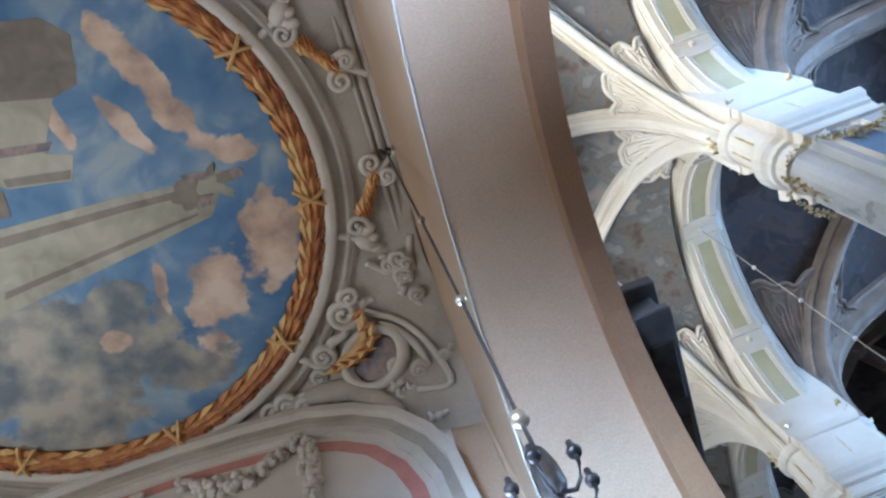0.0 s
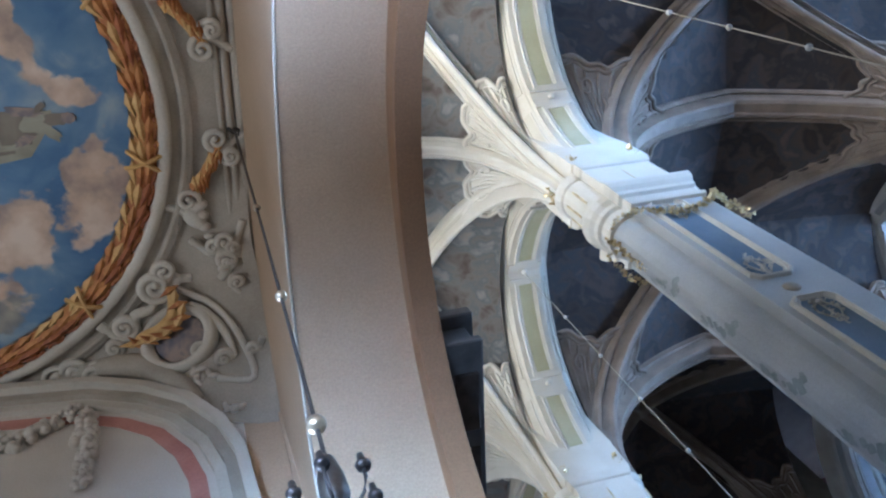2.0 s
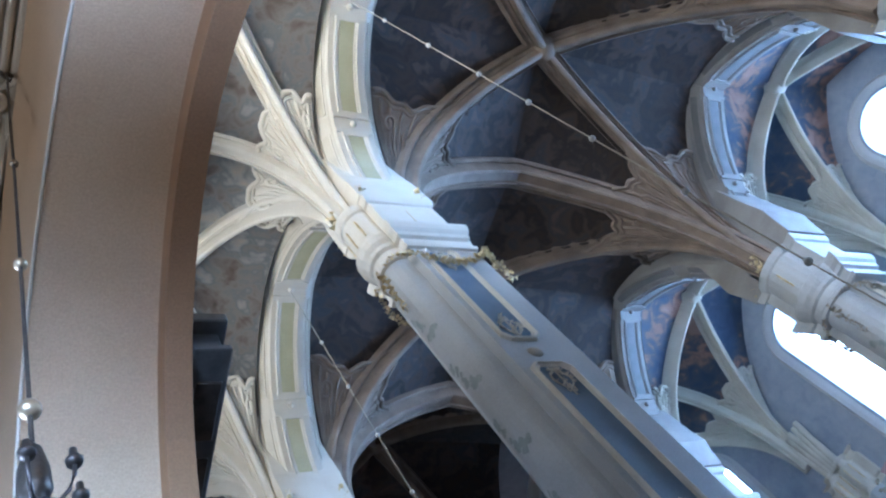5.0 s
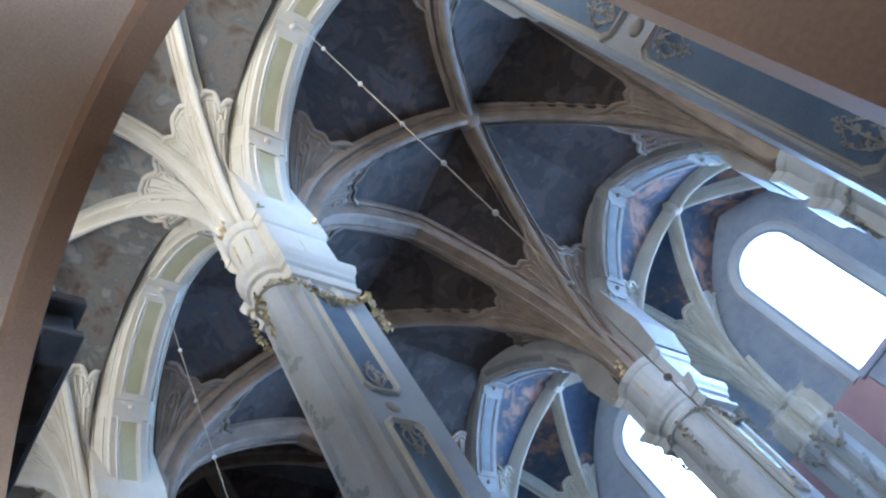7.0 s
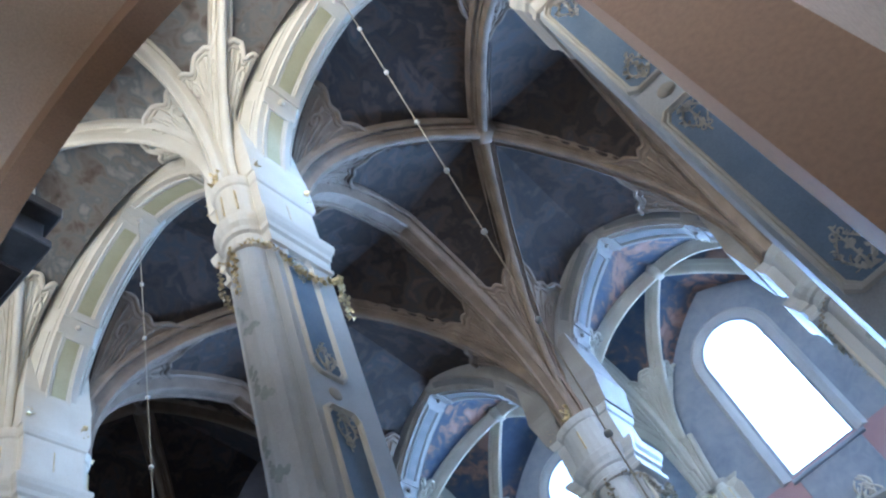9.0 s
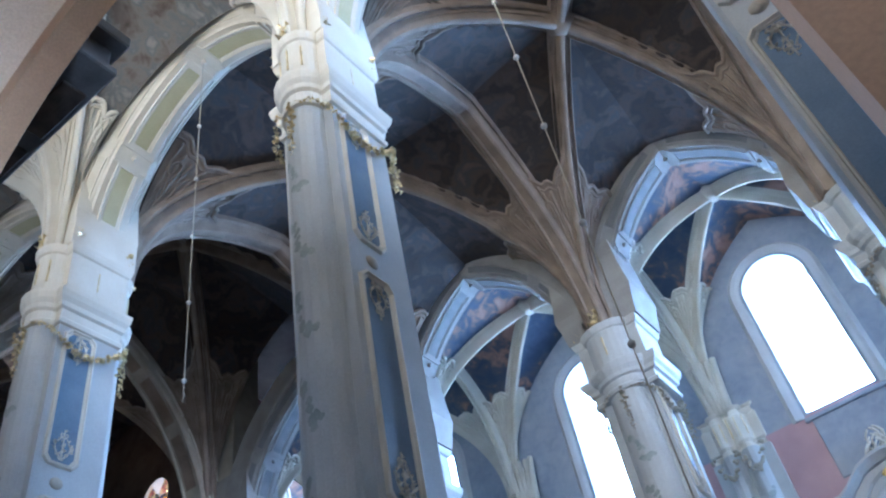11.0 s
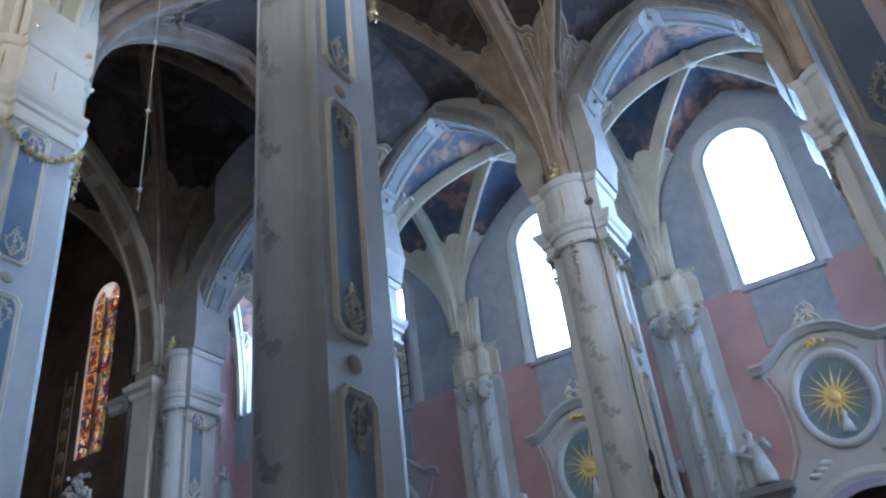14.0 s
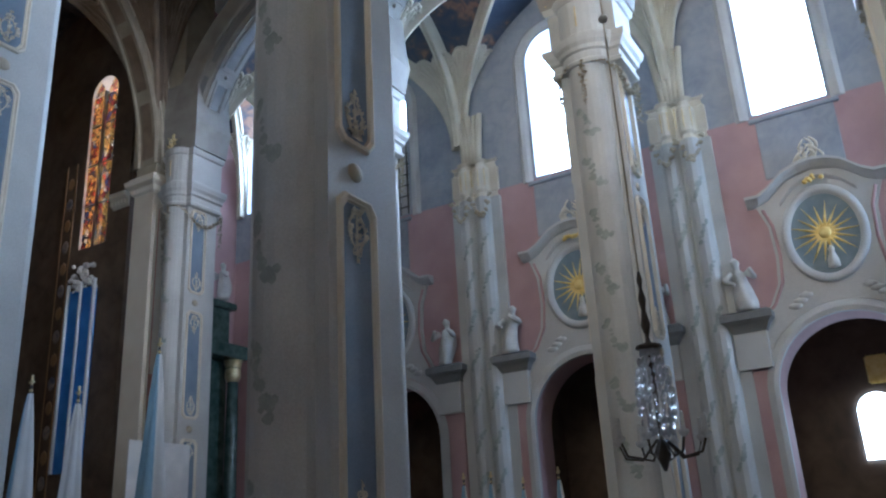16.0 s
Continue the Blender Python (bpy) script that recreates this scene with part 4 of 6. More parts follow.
bead_me = finish("bead", bead_bm, M_RUST, True)
for k in range(200):
    a = 2 * math.pi * k / 200
    share("bead", bead_me, frame_root, Matrix.Translation((OC[0] + 2.64 * math.cos(a), OC[1] + 2.64 * math.sin(a), ZC - 0.11)) @ Matrix.Rotation(a, 4, "Z") @ Matrix.Diagonal((0.7, 1.5, 1, 1)))

# mouldings along the wall heads
bm = bmesh.new()
for off, rr in ((0.0, 0.06), (-0.11, 0.04), (-0.19, 0.028)):
    tube(bm, [(face_top(y) + off, y, ZC - 0.02 + off * 0.12) for y in (-1.2, 0.5, 2.0, 3.5, 4.55)], rr, 8)
thing("cornice_moulding", bm, M_TAUPE, "grey-beige moulding under the chapel ceiling", "moulding", kind="structure", smooth=True)
HEAD = [(-6.8, 9.62), (-5.0, 9.66), (-3.8, 9.66), (-2.9, 9.62), (-2.2, 9.52), (-1.5, 9.38), (-1.0, 9.12), (-0.62, 8.78), (-0.34, 8.30), (-0.2, 7.8), (-0.14, 7.0), (-0.12, 5.0)]


def head_line(off):
    out = []
    for i, (x, z) in enumerate(HEAD):
        a, b = HEAD[max(0, i - 1)], HEAD[min(len(HEAD) - 1, i + 1)]
        d = Vector((b[0] - a[0], b[1] - a[1])).normalized()
        out.append((x + d.y * off, z - d.x * off))
    return out


def head_strip(name, o0, o1, y0, y1, mat, label):
    bm = bmesh.new()
    a, b = head_line(o0), head_line(o1)
    rings = []
    for (xa, za), (xb, zb) in zip(a, b):
        rings.append([(xa, y0, za), (xa, y1, za), (xb, y1, zb), (xb, y0, zb)])
    skin(bm, rings)
    bmesh.ops.recalc_face_normals(bm, faces=bm.faces)
    return thing(name, bm, mat, label, "moulding", kind="structure")


head_strip("lunette_moulding", 0.0, 0.10, YE, YE - 0.12, M_TAUPE, "heavy taupe moulding over the lunette")
head_strip("lunette_moulding_inner", 0.10, 0.20, YE, YE - 0.06, M_CREAM, "cream inner moulding of the lunette")
head_strip("lunette_moulding_outer", -0.10, 0.0, YE, YE - 0.20, M_CREAM, "cream outer moulding of the lunette")
head_strip("red_band", 0.27, 0.42, YE, YE - 0.006, M_REDLINE, "dull red painted band along the lunette")


def swag_mesh(pts, r0):
    """A plump festoon of overlapping buds along a line."""
    bm = bmesh.new()
    rnd = random.Random(11)
    for k in range(90):
        q = k / 89 * (len(pts) - 1)
        i = min(int(q), len(pts) - 2)
        p = Vector(pts[i]).lerp(Vector(pts[i + 1]), q - i)
        s = r0 * (0.6 + 0.4 * math.sin(math.pi * k / 89))
        bmesh.ops.create_icosphere(bm, subdivisions=1, radius=s * 0.6, matrix=Matrix.Translation(p + Vector((rnd.uniform(-s, s), rnd.uniform(-s, 0) * 0.6, rnd.uniform(-s, s)))))
    return bm


sw = [(-2.9 + 0.13 * k, YE - 0.03, 9.2 - 0.42 * math.sin(math.pi * k / 10)) for k in range(11)]
thing("plaster_swag", swag_mesh(sw, 0.10), M_CREAMPANEL, "cream plaster festoon on the lunette wall", "festoon", group="lunette festoons", kind="stuff", smooth=True)
thing("plaster_swag", swag_mesh([(-1.52, YE - 0.03, 9.1), (-1.5, YE - 0.03, 8.6), (-1.48, YE - 0.03, 7.9)], 0.09), M_CREAMPANEL, "hanging cream plaster festoon", "festoon", group="lunette festoons", kind="stuff", smooth=True)
thing("plaster_swag", swag_mesh([(x - 1.7, y, z) for x, y, z in sw], 0.10), M_CREAMPANEL, "cream plaster festoon on the lunette wall", "festoon", group="lunette festoons", kind="stuff", smooth=True)

# pendentives between frame and walls
for flip in (0, 1):
    bm = bmesh.new()
    cols = []
    outer = [(face_top(1.8) - 0.02, 1.8, ZC), (face_top(2.6) - 0.02, 2.6, ZC - 0.05), (face_top(3.3) - 0.02, 3.3, ZC - 0.15), (face_top(3.9) + 0.06, 3.9, ZC - 0.45), (face_top(4.3) + 0.09, 4.3, ZC - 0.95), (0.34, YE + 0.01, 8.25), (-0.22, YE - 0.03, 8.45), (-0.62, YE - 0.03, 8.95), (-1.0, YE - 0.03, 9.25), (-1.5, YE - 0.03, 9.5), (-2.2, YE - 0.03, 9.62), (-3.1, YE - 0.03, 9.72)]
    for i in range(45):
        q = i / 44 * (len(outer) - 1)
        k = min(int(q), len(outer) - 2)
        o = Vector(outer[k]).lerp(Vector(outer[k + 1]), q - k)
        d = Vector((o.x - OC[0], o.y - OC[1]))
        a = math.atan2(d.y, d.x)
        s = Vector((OC[0] + 2.95 * math.cos(a), OC[1] + 2.95 * math.sin(a), ZC - 0.01))
        col = []
        for j in range(9):
            t = j / 8
            p = s.lerp(o, t)
            p.z = s.z + (o.z - s.z) * t ** 1.9
            col.append(p)
        cols.append(col)
    vv = [[bm.verts.new((p.x, p.y if not flip else 2 * OC[1] - p.y, p.z)) for p in col] for col in cols]
    for a, b in zip(vv, vv[1:]):
        for j in range(8):
            bm.faces.new((a[j], a[j + 1], b[j + 1], b[j]))
    thing("pendentive", bm, M_TAUPE, "taupe stucco pendentive of the chapel ceiling", "pendentive", kind="structure", smooth=True)
    if not flip:
        PEND = cols


def pend(i, t, drop=0.05):
    """A point on the pendentive: i along it from 0 to 44, t outwards from the frame."""
    a, b = PEND[int(i)], PEND[min(44, int(i) + 1)]
    j = min(7, int(t * 8))
    f, g = i - int(i), t * 8 - j
    p = a[j].lerp(a[j + 1], g).lerp(b[j].lerp(b[j + 1], g), f)
    return Vector((p.x, p.y, p.z - drop))


def scroll(i, t, size, turns=1.6, way=1, start=0.0, r=0.035, mat=None, name="scroll", tail=0.0):
    """A stucco volute that lies on the ceiling."""
    c = pend(i, t, 0.06)
    bm = bmesh.new()
    n = 30
    pts = []
    for k in range(n + 1):
        q = k / n
        a = start + way * q * turns * 2 * math.pi
        rad = size * (1 - 0.82 * q)
        pts.append((c.x + rad * math.cos(a), c.y + rad * math.sin(a), c.z - 0.05 * q))
    if tail:
        a = start - way * 0.5 * math.pi
        pts = [(pts[0][0] + tail * math.cos(a) * (1 - k / 6) , pts[0][1] + tail * math.sin(a) * (1 - k / 6), pts[0][2] + 0.03) for k in range(6)] + pts
    tube(bm, pts, lambda q: r * (1.15 - 0.55 * q), 7)
    bmesh.ops.create_icosphere(bm, subdivisions=2, radius=size * 0.25, matrix=Matrix.Translation(pts[-1]))
    return bm


root = empty("cartouche", Matrix.Identity(4), "scrolled stucco cartouche round a small dark oval", "ornament", "ceiling ornaments")
along = (pend(27, 0.44) - pend(21, 0.44)).normalized()
up = (pend(24, 0.62) - pend(24, 0.26)).cross(along).normalized()
up = up if up.z > 0 else -up
seat = Matrix((along, up.cross(along), up)).transposed().to_4x4()
seat.translation = pend(23.4, 0.43, 0.05)
bm = bmesh.new()
lathe(bm, [(0.01, 0), (0.24, 0.005), (0.27, 0.03)], 24)
ov = part("oval", bm, M_DUSK, root, "small dusky painted oval", smooth=True)
ov.matrix_basis = seat @ Matrix.Diagonal((1.05, 0.92, 1, 1))
bm = bmesh.new()
lathe(bm, [(0.27, 0.03), (0.28, -0.06), (0.33, -0.09), (0.38, -0.05), (0.40, 0.04)], 28)
fr = part("frame", bm, M_CREAM, root, "cream oval stucco frame", smooth=True)
fr.matrix_basis = ov.matrix_basis.copy()


def band(pts, r, n=24, drop=0.05):
    """A rounded stucco band on the pendentive through a few (i, t) places."""
    ps = [pend(i, t, drop) for i, t in pts]
    ps = [ps[0] * 2 - ps[1]] + ps + [ps[-1] * 2 - ps[-2]]
    line = []
    for k in range(n + 1):
        q = k / n * (len(ps) - 3)
        j = min(int(q), len(ps) - 4)
        u = q - j
        p0, p1, p2, p3 = ps[j:j + 4]
        line.append(p1 + ((p2 - p0) * u + (p0 * 2 - p1 * 5 + p2 * 4 - p3) * u * u + (p1 * 3 - p0 - p2 * 3 + p3) * u ** 3) * 0.5)
    bm = bmesh.new()
    tube(bm, line, r, 8)
    return bm


swell = lambda r: (lambda q: r * (0.35 + 0.75 * math.sin(math.pi * min(1.0, max(0.0, q))) ** 0.8))
for i, t, sz, tn, w, st, tl in ((18.6, 0.03, 0.17, 1.7, 1, 0.6, 0.2), (28.3, 0.06, 0.14, 1.7, -1, 2.4, 0.2), (22.2, 0.54, 0.085, 1.5, 1, 2.0, 0.1), (21.0, 0.62, 0.085, 1.5, -1, 0.2, 0.1),
                                (14.5, 0.04, 0.12, 1.5, 1, 1.6, 0.25), (10.0, 0.60, 0.10, 1.5, -1, 0.8, 0.2), (11.2, 0.72, 0.07, 1.4, 1, 2.6, 0.15), (8.8, 0.70, 0.06, 1.3, -1, 0.0, 0.12),
                                (36.5, 0.25, 0.12, 1.6, 1, 3.2, 0.25), (16.3, 0.80, 0.07, 1.4, 1, 0.4, 0.1), (32.0, 0.22, 0.09, 1.5, -1, 1.2, 0.2)):
    part("volute", scroll(i, t, sz, tn, w, st, r=0.022 + 0.17 * sz, tail=tl), M_CREAM, root, smooth=True)
part("rim", band([(16.4, 0.18), (16.0, 0.30), (15.5, 0.42), (15.6, 0.56), (16.8, 0.70), (19.8, 0.76), (22.8, 0.74)], lambda q: 0.034), M_CREAM, root, "cream scrolled rim", smooth=True)
part("rim", band([(17.6, 0.30), (17.3, 0.42), (17.8, 0.56), (19.6, 0.64)], swell(0.045)), M_CREAM, root, "cream scrolled rim", smooth=True)
part("rim", band([(14.2, 0.02), (15.8, 0.10), (17.2, 0.02), (19.0, 0.12), (20.5, 0.05)], swell(0.045)), M_CREAM, root, "cream scrolled rim", smooth=True)
part("rim", band([(20.5, 0.06), (23.0, 0.12), (25.5, 0.06), (28.0, 0.16), (30.5, 0.10)], swell(0.05)), M_CREAM, root, "cream scrolled rim", smooth=True)
part("leaf_body", band([(37.0, 0.34), (34.2, 0.50), (30.0, 0.64), (27.4, 0.82), (25.8, 0.90)], swell(0.12)), M_TAUPE, root, "broad taupe stucco leaf", smooth=True)
for k in range(4):
    part("leaf_vein", band([(36.0 - k, 0.40 + 0.05 * k), (32.5 - k * 0.6, 0.58 + 0.05 * k), (29.0 - k * 0.5, 0.74 + 0.04 * k), (26.4 - 0.2 * k, 0.86 + 0.02 * k)], swell(0.024), drop=0.14 - 0.02 * k), M_CREAM, root, smooth=True)
part("leaf_foot", band([(36.6, 0.60), (34.6, 0.84), (31.0, 0.93), (27.6, 0.92)], swell(0.05)), M_TAUPE, root, "broad taupe stucco leaf", smooth=True)
part("ochre_sash", band([(16.6, 0.10), (19.0, 0.17), (21.5, 0.24), (24.2, 0.28), (27.0, 0.26), (29.6, 0.30)], swell(0.062), drop=0.13), M_RIBBON, root, "ochre leaf sash", smooth=True)
for k in range(14):         # leaves crossing the sash
    q = k / 13
    share("leaf", leaf_gold if k % 2 else leaf_me, root, Matrix.Translation(pend(16.8 + 12.4 * q, 0.12 + 0.19 * math.sin(math.pi * q * 0.8) ** 0.8, 0.19)) @ Matrix.Rotation(0.6 + 1.5 * q + 0.5 * (-1) ** k, 4, "Z"))
rnd = random.Random(8)
for i, t, spread in ((23.5, 0.70, 0.10), (23.0, 0.90, 0.07), (10.3, 0.64, 0.09)):
    bm = bmesh.new()
    for k in range(9):
        c = pend(i, t, 0.06) + Vector((rnd.uniform(-1, 1), rnd.uniform(-1, 1), rnd.uniform(-0.4, 0.4))) * spread
        bmesh.ops.create_icosphere(bm, subdivisions=1, radius=1.0, matrix=Matrix.Translation(c) @ Matrix.Rotation(rnd.uniform(0, 3), 4, "Z") @ Matrix.Diagonal((0.065, 0.028, 0.035, 1)))
    tagged(part("acanthus", bm, M_STUCCO, root, "pale acanthus tuft", smooth=True), kind="stuff")
bm = bmesh.new()
bmesh.ops.create_icosphere(bm, subdivisions=2, radius=1.0, matrix=Matrix.Translation(pend(7.5, 0.19, 0.05)) @ Matrix.Rotation(0.9, 4, "Z") @ Matrix.Diagonal((0.14, 0.09, 0.07, 1)))
part("egg", bm, M_CREAM, root, "smooth cream egg", smooth=True)
cartouche = root
# side scrolls with ochre leaves beside the wreath
scrolls = []
for mid, w in ((4.3, 1), (39.7, -1)):
    root = empty("ceiling_scroll", Matrix.Identity(4), "white stucco scroll with ochre leaves", "ornament", "ceiling ornaments")
    for i, t, size, way, st, tl in ((-2.0, 0.50, 0.12, 1, 1.0, 0.25), (-1.2, 0.75, 0.08, -1, 2.0, 0.15), (2.0, 0.05, 0.13, -1, 2.0, 0.3), (4.2, 0.62, 0.11, 1, 0.4, 0.25), (5.0, 0.45, 0.08, -1, 2.4, 0.2)):
        part("volute", scroll(mid + w * i, t, size, 1.5, way * w, st, tail=tl), M_CREAM, root, smooth=True)
    rnd = random.Random(9)
    for k in range(26):
        q = k / 25
        p = pend(mid + w * (-1.6 + 2.6 * q), 0.55 - 0.40 * q + rnd.uniform(-0.05, 0.05), 0.07)
        share("leaf", leaf_gold if k % 4 == 0 else leaf_me, root, Matrix.Translation(p) @ Matrix.Rotation(rnd.uniform(-0.5, 0.5) + (0.4 if w > 0 else 2.0), 4, "Z") @ Matrix.Diagonal((1.1, 1.0, 1.6, 1)))
    for k in range(4):
        bm = bmesh.new()
        bmesh.ops.create_icosphere(bm, subdivisions=2, radius=0.085 - 0.014 * k, matrix=Matrix.Translation(pend(mid + w * (2.2 + 0.7 * k), 0.20 + 0.07 * k, 0.05)) @ Matrix.Diagonal((1.2, 0.8, 0.7, 1)))
        part("bud", bm, M_STUCCO, root, smooth=True)
    scrolls.append(root)
mirror = Matrix.Translation((0, 2 * OC[1], 0)) @ Matrix.Diagonal((1, -1, 1, 1))
for o in (cartouche, scrolls[0]):
    copy_thing(o, mirror)

# chandelier of the chapel on its cable
chx, chy = 0.25, 2.14
root = empty("chandelier", pose(chx, chy, 4.2), "dark bronze chandelier hanging on a thin cable", "chandelier")
bm = bmesh.new()
tube(bm, [(0, 0, 0.2), (0.0, 0, 2.9), (-0.01, 0, 5.5)], 0.011, 6)
part("cable", bm, M_BRONZE, root)
for z, r in ((3.24, 0.030), (1.75, 0.036), (0.46, 0.046)):
    bm = bmesh.new()
    bmesh.ops.create_icosphere(bm, subdivisions=3, radius=r, matrix=Matrix.Translation((0, 0, z)))
    part("ball", bm, M_BRASS, root, "polished brass ball", smooth=True)
bm = bmesh.new()
lathe(bm, [(0.010, 0.24), (0.034, 0.2), (0.056, 0.08), (0.060, -0.02), (0.046, -0.06), (0.02, -0.08), (0.034, -0.2), (0.02, -0.32), (0.008, -0.36)], 16)
part("body", bm, M_BRONZE, root, smooth=True)
for k in range(6):
    a = k * math.pi / 3 + 0.3
    bm = bmesh.new()
    tube(bm, [(q * math.cos(a), q * math.sin(a), z) for q, z in ((0.03, -0.1), (0.09, -0.16), (0.13, -0.14), (0.155, -0.08), (0.16, -0.03))], 0.009, 6)
    arm = part("arm", bm, M_BRONZE, root, smooth=True)
    bm = bmesh.new()
    lathe(bm, [(0.006, -0.04), (0.028, -0.03), (0.032, -0.01), (0.018, 0.0), (0.014, 0.05), (0.005, 0.055)], 10, (0.16 * math.cos(a), 0.16 * math.sin(a)))
    part("candle_cup", bm, M_BRONZE, arm, smooth=True)

bm = bmesh.new()
tube(bm, [(-0.06, 0, 5.56), (-0.03, 0.02, 5.44), (0.02, 0.03, 5.36), (0.03, 0.0, 5.44), (0.0, 0.0, 5.50)], 0.016, 6)
part("hook", bm, M_BRONZE, root, "dark iron hook", smooth=True)

# dark cornice of a tall wooden altar on the aisle wall
root = empty("altar_cornice", Matrix.Identity(4), "dark wooden altar cornice with panelled underside", "altar")
for nm, b in (("top", (1.5, 1.83, 3.26, 6.6, 7.36, 7.48)), ("frieze", (1.5, 1.76, 3.38, 6.55, 7.08, 7.36)), ("architrave", (1.5, 1.80, 3.32, 6.58, 7.02, 7.10)), ("back", (1.5, 1.6, 4.7, 6.5, 0, 7.05)), ("pilaster", (1.5, 1.68, 4.9, 5.2, 0, 7.02)), ("pilaster", (1.5, 1.78, 6.2, 6.5, 0, 7.02))):
    bm = bmesh.new()
    box(bm, *b)
    bmesh.ops.bevel(bm, geom=bm.edges[:], offset=0.012, segments=1, affect="EDGES")
    part(nm, bm, M_DARKWOOD, root)
for k in range(4):
    bm = bmesh.new()
    y = 3.6 + 0.72 * k
    box(bm, 1.56, 1.76, y, y + 0.55, 7.0, 7.035)
    bmesh.ops.bevel(bm, geom=bm.edges[:], offset=0.01, segments=1, affect="EDGES")
    part("panel", bm, M_BRONZE, root)
# ---------------------------------------------------------------- south wall: pilasters, altars, statues


def wall_pilaster(y):
    """A cluster of half-round shafts on the wall under the vault's springing."""
    root = empty("wall_pilaster", pose(WS, y, 0), "grey clustered wall pilaster with painted ivy", "pilaster", "wall pilasters")
    plan = [(0.02, -0.72), (0.02, 0.72), (-0.12, 0.72), (-0.12, 0.46)]
    plan += [(-0.12 - 0.22 * math.sin(a), 0.24 + 0.22 * math.cos(a)) for a in [math.pi * k / 6 for k in range(0, 6)]]
    plan += [(-0.14, 0.02), (-0.14, -0.02)]
    plan += [(-0.12 - 0.22 * math.sin(a), -0.24 + 0.22 * math.cos(a)) for a in [math.pi * k / 6 for k in range(1, 7)]]
    plan += [(-0.12, -0.46), (-0.12, -0.72)]
    plan = plan[::-1]
    bm = bmesh.new()
    extrude_plan(bm, plan, [(0, 0.08), (0.6, 0.08), (0.7, 0), (10.4, 0)])
    bmesh.ops.recalc_face_normals(bm, faces=bm.faces)
    part("shaft", bm, M_PIER, root)
    bm = bmesh.new()
    extrude_plan(bm, plan, [(10.4, 0), (10.42, 0.05), (10.55, 0.07), (10.62, 0.02), (11.25, 0.02), (11.3, 0.06), (11.42, 0.08), (11.5, 0.0)])
    bmesh.ops.recalc_face_normals(bm, faces=bm.faces)
    part("capital", bm, M_STUCCO, root, "white moulded capital")
    for dy, dx in ((-0.9, -0.9), (-0.45, -0.55), (0.0, -1.0), (0.45, -0.55), (0.9, -0.9)):
        bm = bmesh.new()
        tube(bm, [(-0.16, dy * 0.22, 11.45), (-0.16, dy * 0.26, 11.9), (-0.14 + 0.05 * dx, dy * 0.32, 12.4), (-0.08 + 0.14 * dx, dy * 0.40, 12.9)], lambda q: 0.11 - 0.03 * q, 8)
        part("springer", bm, M_CREAM, root, "cream rib springer", smooth=True)
    for k in (-0.42, -0.24, -0.06, 0.12, 0.30):
        bm = bmesh.new()
        box(bm, -0.375 + 0.2 * abs(k), -0.36 + 0.2 * abs(k), k, k + 0.025, 10.7, 11.2)
        part("gilt_flute", bm, M_GOLD, root, "gilt flute")
    rnd = random.Random(int(y * 10))
    for sgn in (-1, 1):
        bm = bmesh.new()
        pts = [(-0.42, sgn * (0.02 + 0.07 * k), 10.35 - 0.55 * math.sin(math.pi * k / 8)) for k in range(9)]
        for p in pts:
            for _ in range(4):
                q = Vector(p) + Vector((rnd.uniform(-0.03, 0.03), rnd.uniform(-0.05, 0.05), rnd.uniform(-0.05, 0.05)))
                bmesh.ops.create_icosphere(bm, subdivisions=1, radius=rnd.uniform(0.035, 0.06), matrix=Matrix.Translation(q))
        tagged(part("garland", bm, M_TAUPE, root, "dull leaf garland"), kind="stuff")
        bm = bmesh.new()
        for k in range(9):
            for j in range(16):
                q = j / 15
                a = math.pi / 2 + (0.6 - 1.0 * q) + rnd.uniform(-0.15, 0.15)
                z, w, r = 9.3 - k - 0.5 * q + rnd.uniform(-0.05, 0.05), rnd.uniform(0.03, 0.06), 0.2245
                ring = [bm.verts.new((-0.12 - r * math.sin(a + w / r * math.cos(t)), sgn * 0.24 + r * math.cos(a + w / r * math.cos(t)), z + w * math.sin(t))) for t in [h * 2 * math.pi / 6 for h in range(6)]]
                bm.faces.new(ring)
        tagged(part("painted_ivy", bm, M_IVY, root, "grey-green painted ivy"), kind="stuff")
    return root


for y in (-1.4, 4.08, 9.64, 15.2):
    wall_pilaster(y)


def figure(name, m, h, seed, label, group, mat=None):
    """A plain plaster figure: a draped body with a head, as one mesh."""
    rnd = random.Random(seed)
    bm = bmesh.new()
    ph = [rnd.uniform(0, 6.28) for _ in range(6)]
    rings = []
    for k in range(15):
        q = k / 14
        r = h * (0.16 - 0.03 * q + 0.03 * math.sin(q * 6 + ph[0])) if q < 0.76 else h * (0.055 if q < 0.84 else 0.085 * math.sqrt(max(0.02, 1 - ((q - 0.92) / 0.085) ** 2)))
        off = (0.05 * h * math.sin(q * 4 + ph[1]), 0.05 * h * math.sin(q * 3 + ph[2]))
        rings.append([(off[0] + r * (1 + 0.16 * math.sin(5 * a + 6 * q + ph[3])) * math.cos(a), off[1] + r * (1 + 0.16 * math.sin(4 * a - 5 * q + ph[4])) * math.sin(a), h * q) for a in [2 * math.pi * i / 14 for i in range(14)]])
    skin(bm, rings)
    for s in (-1, 1):
        tube(bm, [(0, s * 0.13 * h, 0.7 * h), (-0.1 * h, s * 0.26 * h, 0.58 * h), (-0.2 * h, s * rnd.uniform(0.05, 0.3) * h, rnd.uniform(0.45, 0.8) * h)], lambda q: 0.06 * h * (1.1 - 0.5 * q), 7)
    return thing(name, bm, mat or M_STATUE, label, "statue", group, smooth=True, m=m)


